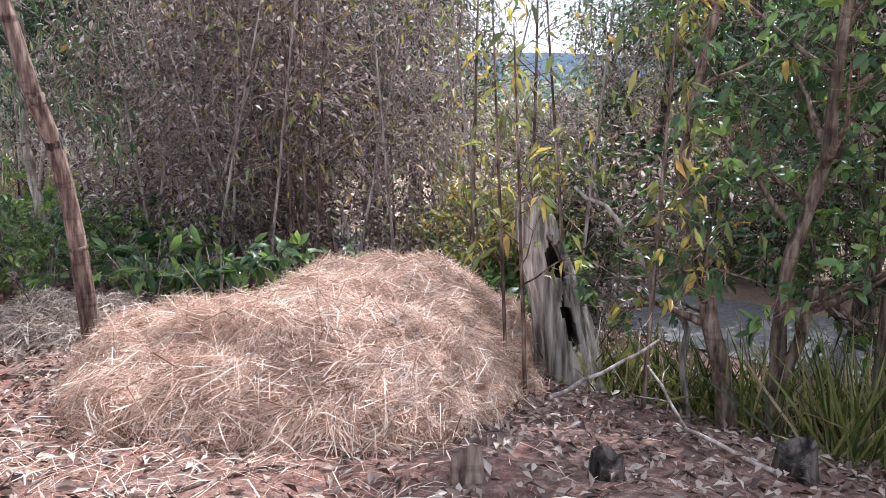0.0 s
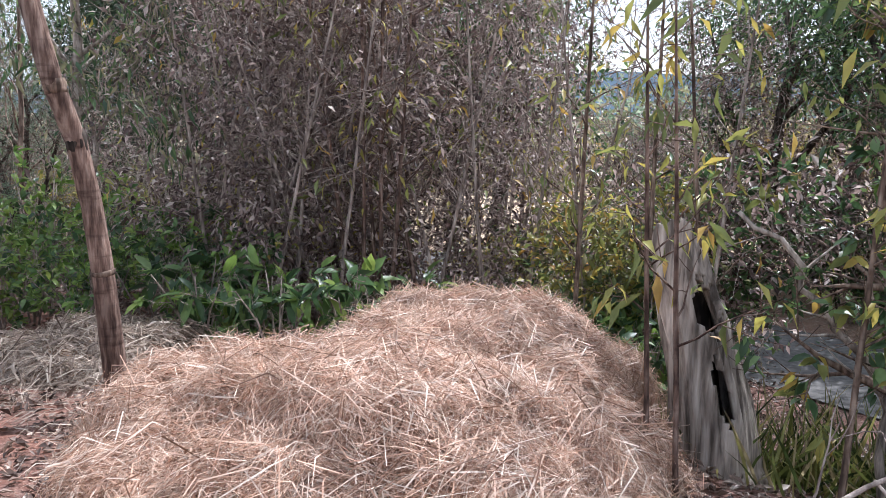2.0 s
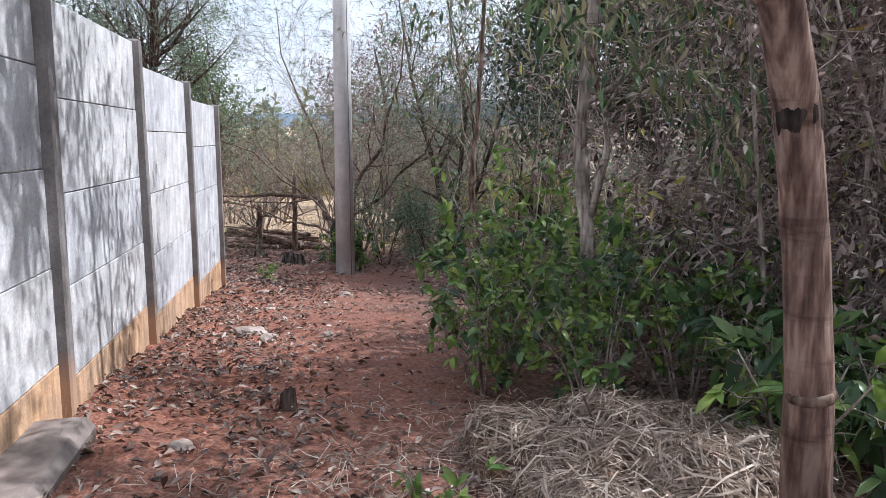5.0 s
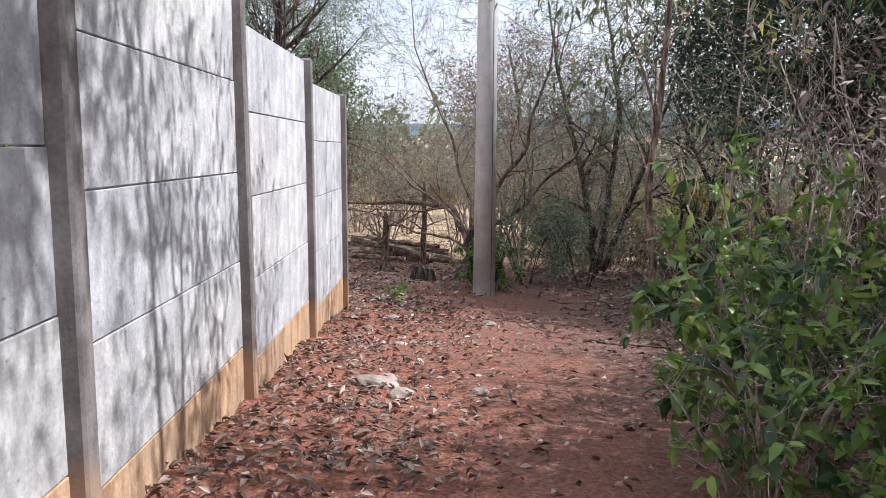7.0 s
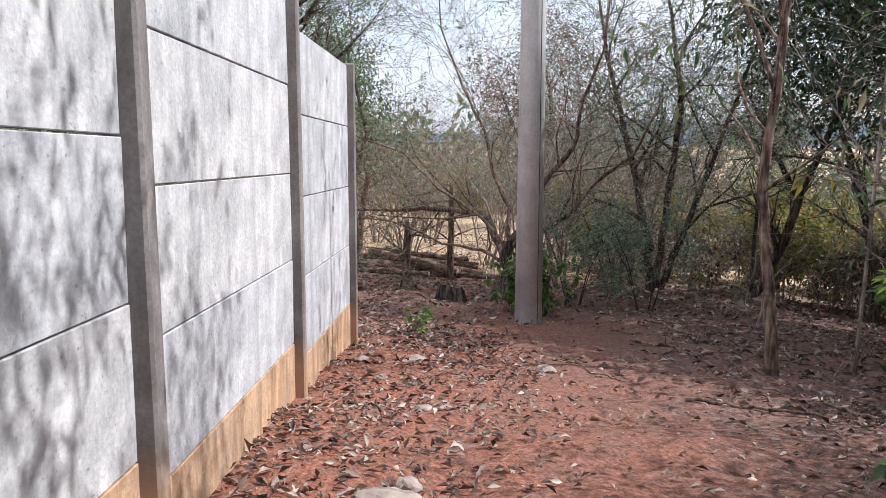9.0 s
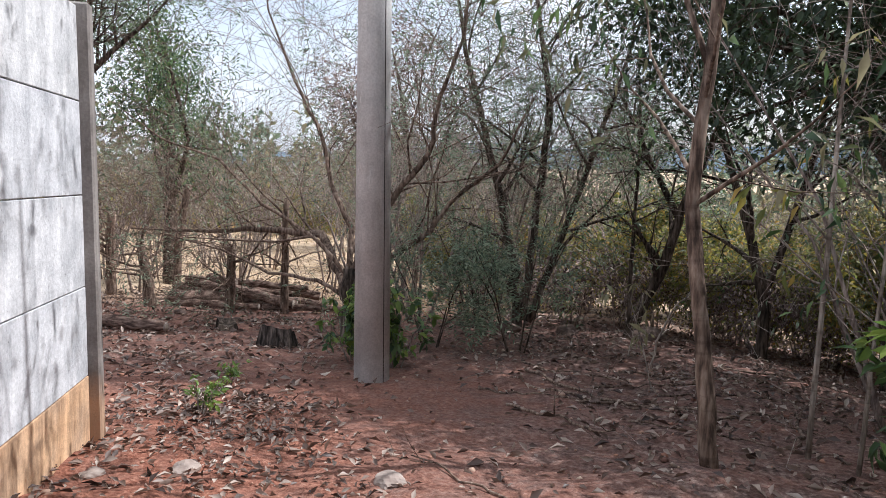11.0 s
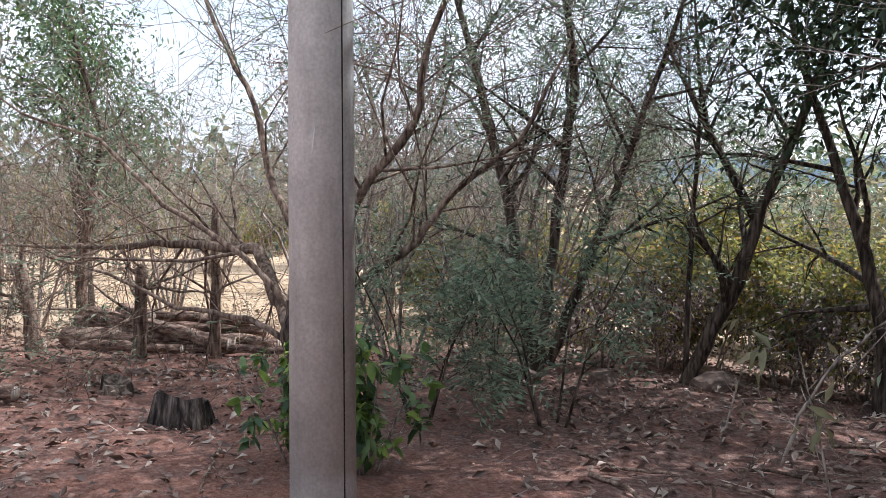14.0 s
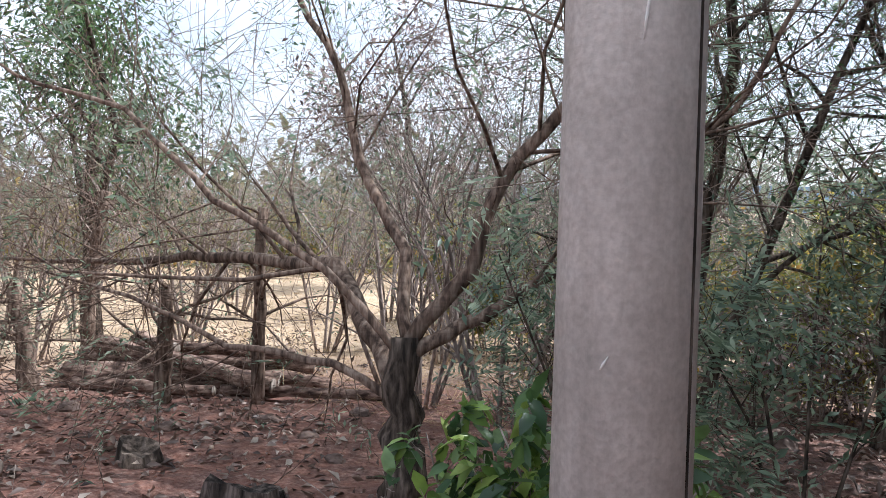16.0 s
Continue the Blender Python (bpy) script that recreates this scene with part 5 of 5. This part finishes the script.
standing_tree("large_tree", "large dark evergreen tree with overhanging canopy", 47,
              [[(-6.9, 17.8, 0, 0.2), (-6.9, 17.8, 0.0, 0.17), (-7.2, 17.4, 1.8, 0.14), (-7.8, 17.0, 3.6, 0.09), (-8.6, 16.6, 5.4, 0.04)],
               [(-6.95, 17.8, 0.2, 0.11), (-7.6, 17.9, 1.4, 0.085), (-8.4, 18.0, 2.1, 0.06), (-9.2, 18.0, 2.5, 0.03)],
               [(-6.9, 17.8, 0.4, 0.1), (-6.0, 16.8, 1.9, 0.07), (-5.4, 15.4, 2.9, 0.03)],
               [(-7.1, 17.5, 1.2, 0.09), (-6.7, 16.6, 2.3, 0.06), (-6.3, 15.8, 3.2, 0.03)]],
              dict(SPEC, start=0.3, length=(2.3, 1.1, 0.5), kids=(6, 4), lift=-0.01), M_BARK_DARK, 12, [(M_DARK_LEAF, 40000, 0.11, 0.052, 0.12, "plain", 0.22)], 12)

standing_tree("tree", "dark tree with curved bare branches behind the wall", 48,
              [[(-16.2, 13.4, 0, 0.13), (-16.2, 13.4, -0.4, 0.11), (-16.0, 13.3, 1.4, 0.09), (-15.7, 13.2, 3.2, 0.05), (-15.6, 13.2, 4.4, 0.02)], [(-16.1, 13.35, 0.6, 0.07), (-16.8, 13.8, 1.9, 0.055), (-17.6, 14.3, 3.2, 0.02)]],
              dict(FEATHER, start=0.4, lift=0.14, length=(2.3, 1.1, 0.6), kids=(8, 5)), M_BARK_DARK, 22, [(M_FEATHER, 2400, 0.3, 0.07, 0.4, "frond", 0.1)])

# cut saplings before the log pile
for k, (x, y, h, r, lx) in enumerate([(-17.85, 16.0, 1.05, 0.085, -0.25), (-16.35, 16.4, 1.1, 0.075, 0.1), (-15.7, 17.0, 1.9, 0.058, 0.05), (-19.9, 16.6, 1.6, 0.09, 0.1), (-19.0, 17.4, 2.2, 0.07, 0.4)]):
    z = gz(x, y)
    standing_tree("cut_tree", "short grey pollarded tree with bare side shoots", 110 + k,
                  [[(x, y, 0, r * 1.2), (x + lx * 0.3, y, z + h * 0.5, r), (x + lx, y, z + h, r * 0.85)]],
                  dict(SPEC, start=0.35, along=0.35, length=(1.5, 0.9, 0.4), kids=(4, 3), lift=0.03, wander=0.22, thin=0.32), M_BARK, 8, [])


# ---- bare shrubs, far trees ----
def bare_shrub(seed, height, label, leaves=0, mat=M_FEATHER, bark=M_TWIG, stems_=5, r=0.03):
    rng = random.Random(seed)
    stems = []
    for _ in range(stems_):
        dx, dy = rng.uniform(-0.5, 0.5) * height, rng.uniform(-0.5, 0.5) * height
        h = height * rng.uniform(0.6, 1.0)
        stems.append([(dx * 0.08, dy * 0.08, -0.1, r), (dx * 0.45, dy * 0.45, h * 0.55, r * 0.6), (dx, dy, h, r * 0.2)])
    return tree("bare_tree", label, "tree", seed, stems, dict(SPEC, start=0.15, along=0.7, out=0.6, length=(0.5 * height, 0.28 * height, 0.14 * height), kids=(4, 3), lift=0.0, wander=0.2),
                bark, 7, [(mat, leaves, 0.07, 0.022, 0.5, "plain", 0.08)] if leaves else [], sides=6, group="bare trees")


bare = [bare_shrub(120, 4.0, "bare grey many-stemmed tree without leaves"), bare_shrub(121, 3.6, "bare grey tree with a few leaves", 700), bare_shrub(122, 4.6, "bare grey tree with sparse leaves", 1500)]
spread(bare, [(-20.5, 17.6), (-19.5, 19.4), (-18.4, 21.2), (-20.8, 20.6), (-16.4, 21.6), (-22.2, 19.4), (-16.2, 24.6), (-19.6, 24.8), (-13.4, 19.8), (-21.6, 15.0), (-14.8, 21.3), (-22.8, 18.4), (-24.5, 16.8), (-11.3, 21.5), (-15.6, 23.8), (-18.0, 24.0), (-6.0, 20.5), (-6.0, 19.0), (-23.0, 21.5), (-12.7, 26.0), (-4.9, 16.4), (-26.5, 20.5), (-20.6, 24.6),
              (-14.4, 17.9), (-15.4, 18.9), (-13.4, 17.6), (-6.7, 14.6), (-5.6, 12.9), (-17.6, 12.6), (-19.3, 14.6), (-21.6, 25.6), (-23.6, 24.2), (-13.2, 20.6), (-25.4, 21.6), (-13.9, 22.4), (-15.2, 25.6), (-24.6, 20.0), (-22.0, 22.8), (-12.2, 23.2), (-18.2, 27.0), (-17.0, 25.6), (-14.2, 27.0), (-26.0, 23.0), (-10.6, 27.6), (-7.6, 23.8)], 15, 0.85, 1.2)


def far_tree(seed, height, mat, leaves, label, leaf=0.13):
    rng = random.Random(seed)
    h = height
    stems = [[(0, 0, -0.2, 0.16), (0.1, 0, h * 0.3, 0.12), (rng.uniform(-0.5, 0.5), rng.uniform(-0.5, 0.5), h * 0.65, 0.07), (rng.uniform(-0.8, 0.8), 0.2, h * 0.95, 0.02)],
             [(0.05, 0, h * 0.22, 0.08), (h * 0.2, 0.2, h * 0.5, 0.05), (h * 0.3, 0.3, h * 0.75, 0.02)], [(0.05, 0, h * 0.25, 0.08), (-h * 0.2, -0.3, h * 0.5, 0.05), (-h * 0.3, 0.2, h * 0.8, 0.02)]]
    return tree("woodland_tree", label, "tree", seed, stems, dict(SPEC, start=0.3, length=(0.26 * h, 0.14 * h, 0.07 * h), kids=(4, 3)), M_BARK_DARK, 8,
                [(mat, leaves, leaf, leaf * 0.42, 0.5, "plain", 0.18)], group="woodland trees", sides=7)


woods = [far_tree(130, 6.5, M_GREEN, 6500, "green broadleaf tree in the woodland edge"), far_tree(131, 7.0, M_DARK_LEAF, 6500, "dark green tree in the woodland edge"),
         far_tree(132, 6.0, M_GREEN, 9000, "dusty green tree with a drooping crown at the woodland edge", 0.1), far_tree(133, 5.5, M_DRY_LEAF, 4500, "half-withered brownish tree in the woodland")]
spread(woods, [(4.0, 6.4), (-20.6, 12.6), (-21.5, 19.2), (-2.2, 14.0), (5.2, 9.4), (6.5, 17.5), (-1.6, 17.0), (-4.0, 18.6), (-0.6, 15.5), (-5.5, 20.5), (6.4, 14.0), (-3.0, 17.2), (5.0, 5.8), (-22.5, 14.6),
               (-26.5, 18.5), (-22, 29), (-15, 31), (-6, 28), (-2, 22), (4.9, 7.4), (4.5, 16.4)], 16, 0.85, 1.2)


def far_woods():
    """Woodland and scrub all round the horizon, one mass with a ragged top."""
    rng = np.random.default_rng(88)
    for mat, count, r0, r1, top in ((M_YELLOW, 9000, 26, 33, 2.6), (M_TAN, 14000, 26, 36, 3.4), (M_OLD_LEAF, 24000, 25, 42, 5.4), (M_FEATHER, 24000, 32, 60, 7.0)):
        a, r = rng.uniform(-1.9, 1.7, count), rng.uniform(r0, r1, count)
        x, y = -9 + r * np.sin(a), 11 + r * np.cos(a)
        h = top * (0.55 + 0.3 * np.sin(a * 17 + r * 0.5) + 0.2 * np.sin(a * 41 + r) + 0.12 * np.sin(a * 97))
        z = land(x, y) + h * rng.random(count) ** 0.8
        s = (x - ROAD_AT[0]) * ROAD_SIDE[0] + (y - ROAD_AT[1]) * ROAD_SIDE[1]
        ok = np.abs(s) > 2.6
        pos = np.stack([x, y, z], 1)[ok]
        g = Geo()
        size = r[ok] / 66 * (0.7 + 0.7 * rng.random(ok.sum()))
        g.leaves(pos, rng.normal(size=pos.shape), size, size * 0.5, rng, 0.3, 0.2)
        tagged(g.make("far_woods", mat), "ragged belt of scrub and woodland in the distance", "woods", kind="stuff")


far_woods()


# ---- fence posts, car, hills ----
for k, (x, y) in enumerate([(-10.4, 23.2), (-8.0, 24.8)]):
    root = thing("fence_post", "thin dark wooden fence post by the road", "post", x, y, gz(x, y))
    g = Geo()
    g.tube([(0, 0, -0.2), (0.01, 0, 0.6), (0, 0.01, 1.25)], [0.05, 0.047, 0.045], 8)
    g.make("stake", M_BARK_DARK, root)


def build_car():
    a = 30.0
    x, y = ROAD_AT[0] + a * ROAD_WAY[0] + 0.2, ROAD_AT[1] + a * ROAD_WAY[1]
    root = thing("car", "pale silver car on the lane", "car", x, y, gz(x, y) + 0.03, 34)
    bm = bmesh.new()
    prof = [(-2.0, 0.35), (-2.05, 0.75), (-1.7, 0.95), (-1.05, 1.0), (-0.55, 1.42), (0.75, 1.45), (1.4, 1.0), (2.0, 0.92), (2.05, 0.4)]
    rows = [[bm.verts.new((s * w * (0.8 if z > 1.2 else 1), u, z)) for u, z in prof] for s, w in ((-1, 0.82), (1, 0.82))]
    for i in range(len(prof) - 1):
        bm.faces.new((rows[0][i], rows[0][i + 1], rows[1][i + 1], rows[1][i]))
    bm.faces.new(rows[0][::-1])
    bm.faces.new(rows[1])
    bm.faces.new((rows[0][0], rows[1][0], rows[1][-1], rows[0][-1]))
    bmesh.ops.recalc_face_normals(bm, faces=bm.faces)
    bmesh.ops.bevel(bm, geom=bm.edges[:], offset=0.05, segments=2, affect="EDGES")
    part("body", bm, M_CAR, root)
    for y0, z0, tilt in ((-0.84, 1.22, 49), (1.1, 1.24, -55)):
        ob = part("windscreen", box(1.25, 0.56, 0.02, 0.006), M_GLASS, root)
        ob.matrix_basis = pose(0, y0, z0, tilt, 0, 0)
    for sx in (-1, 1):
        for y0 in (-1.3, 1.3):
            g = Geo()
            g.tube([(sx * 0.66, y0, 0.32), (sx * 0.84, y0, 0.32)], [0.32, 0.32], 20)
            w = g.make("wheel", M_TYRE, root)
            g = Geo()
            g.tube([(sx * 0.82, y0, 0.32), (sx * 0.855, y0, 0.32)], [0.2, 0.18], 16)
            g.make("rim", M_CAR, w)
        ob = part("headlight", box(0.3, 0.06, 0.14, 0.02), M_LAMP, root)
        ob.matrix_basis = pose(sx * 0.6, -2.03, 0.72)


build_car()


def build_hills():
    rng = np.random.default_rng(77)
    g = Geo()
    a = np.linspace(-1.7, 1.2, 120)
    h = 34 + 16 * np.sin(a * 3.1 + 1) + 8 * np.sin(a * 8.3) + 4 * np.sin(a * 21)
    base = np.stack([900 * np.sin(a), 900 * np.cos(a), np.full(120, -70.0)], 1)
    topv = np.stack([980 * np.sin(a), 980 * np.cos(a), h - 10], 1)
    i = np.arange(119)[:, None]
    g.add(np.concatenate([base, topv]), i + np.array([[0, 1, 121, 120]]))
    tagged(g.make("backdrop_hills", M_HILL), "blue hazy hills far off on the horizon", "hills", kind="structure")


build_hills()
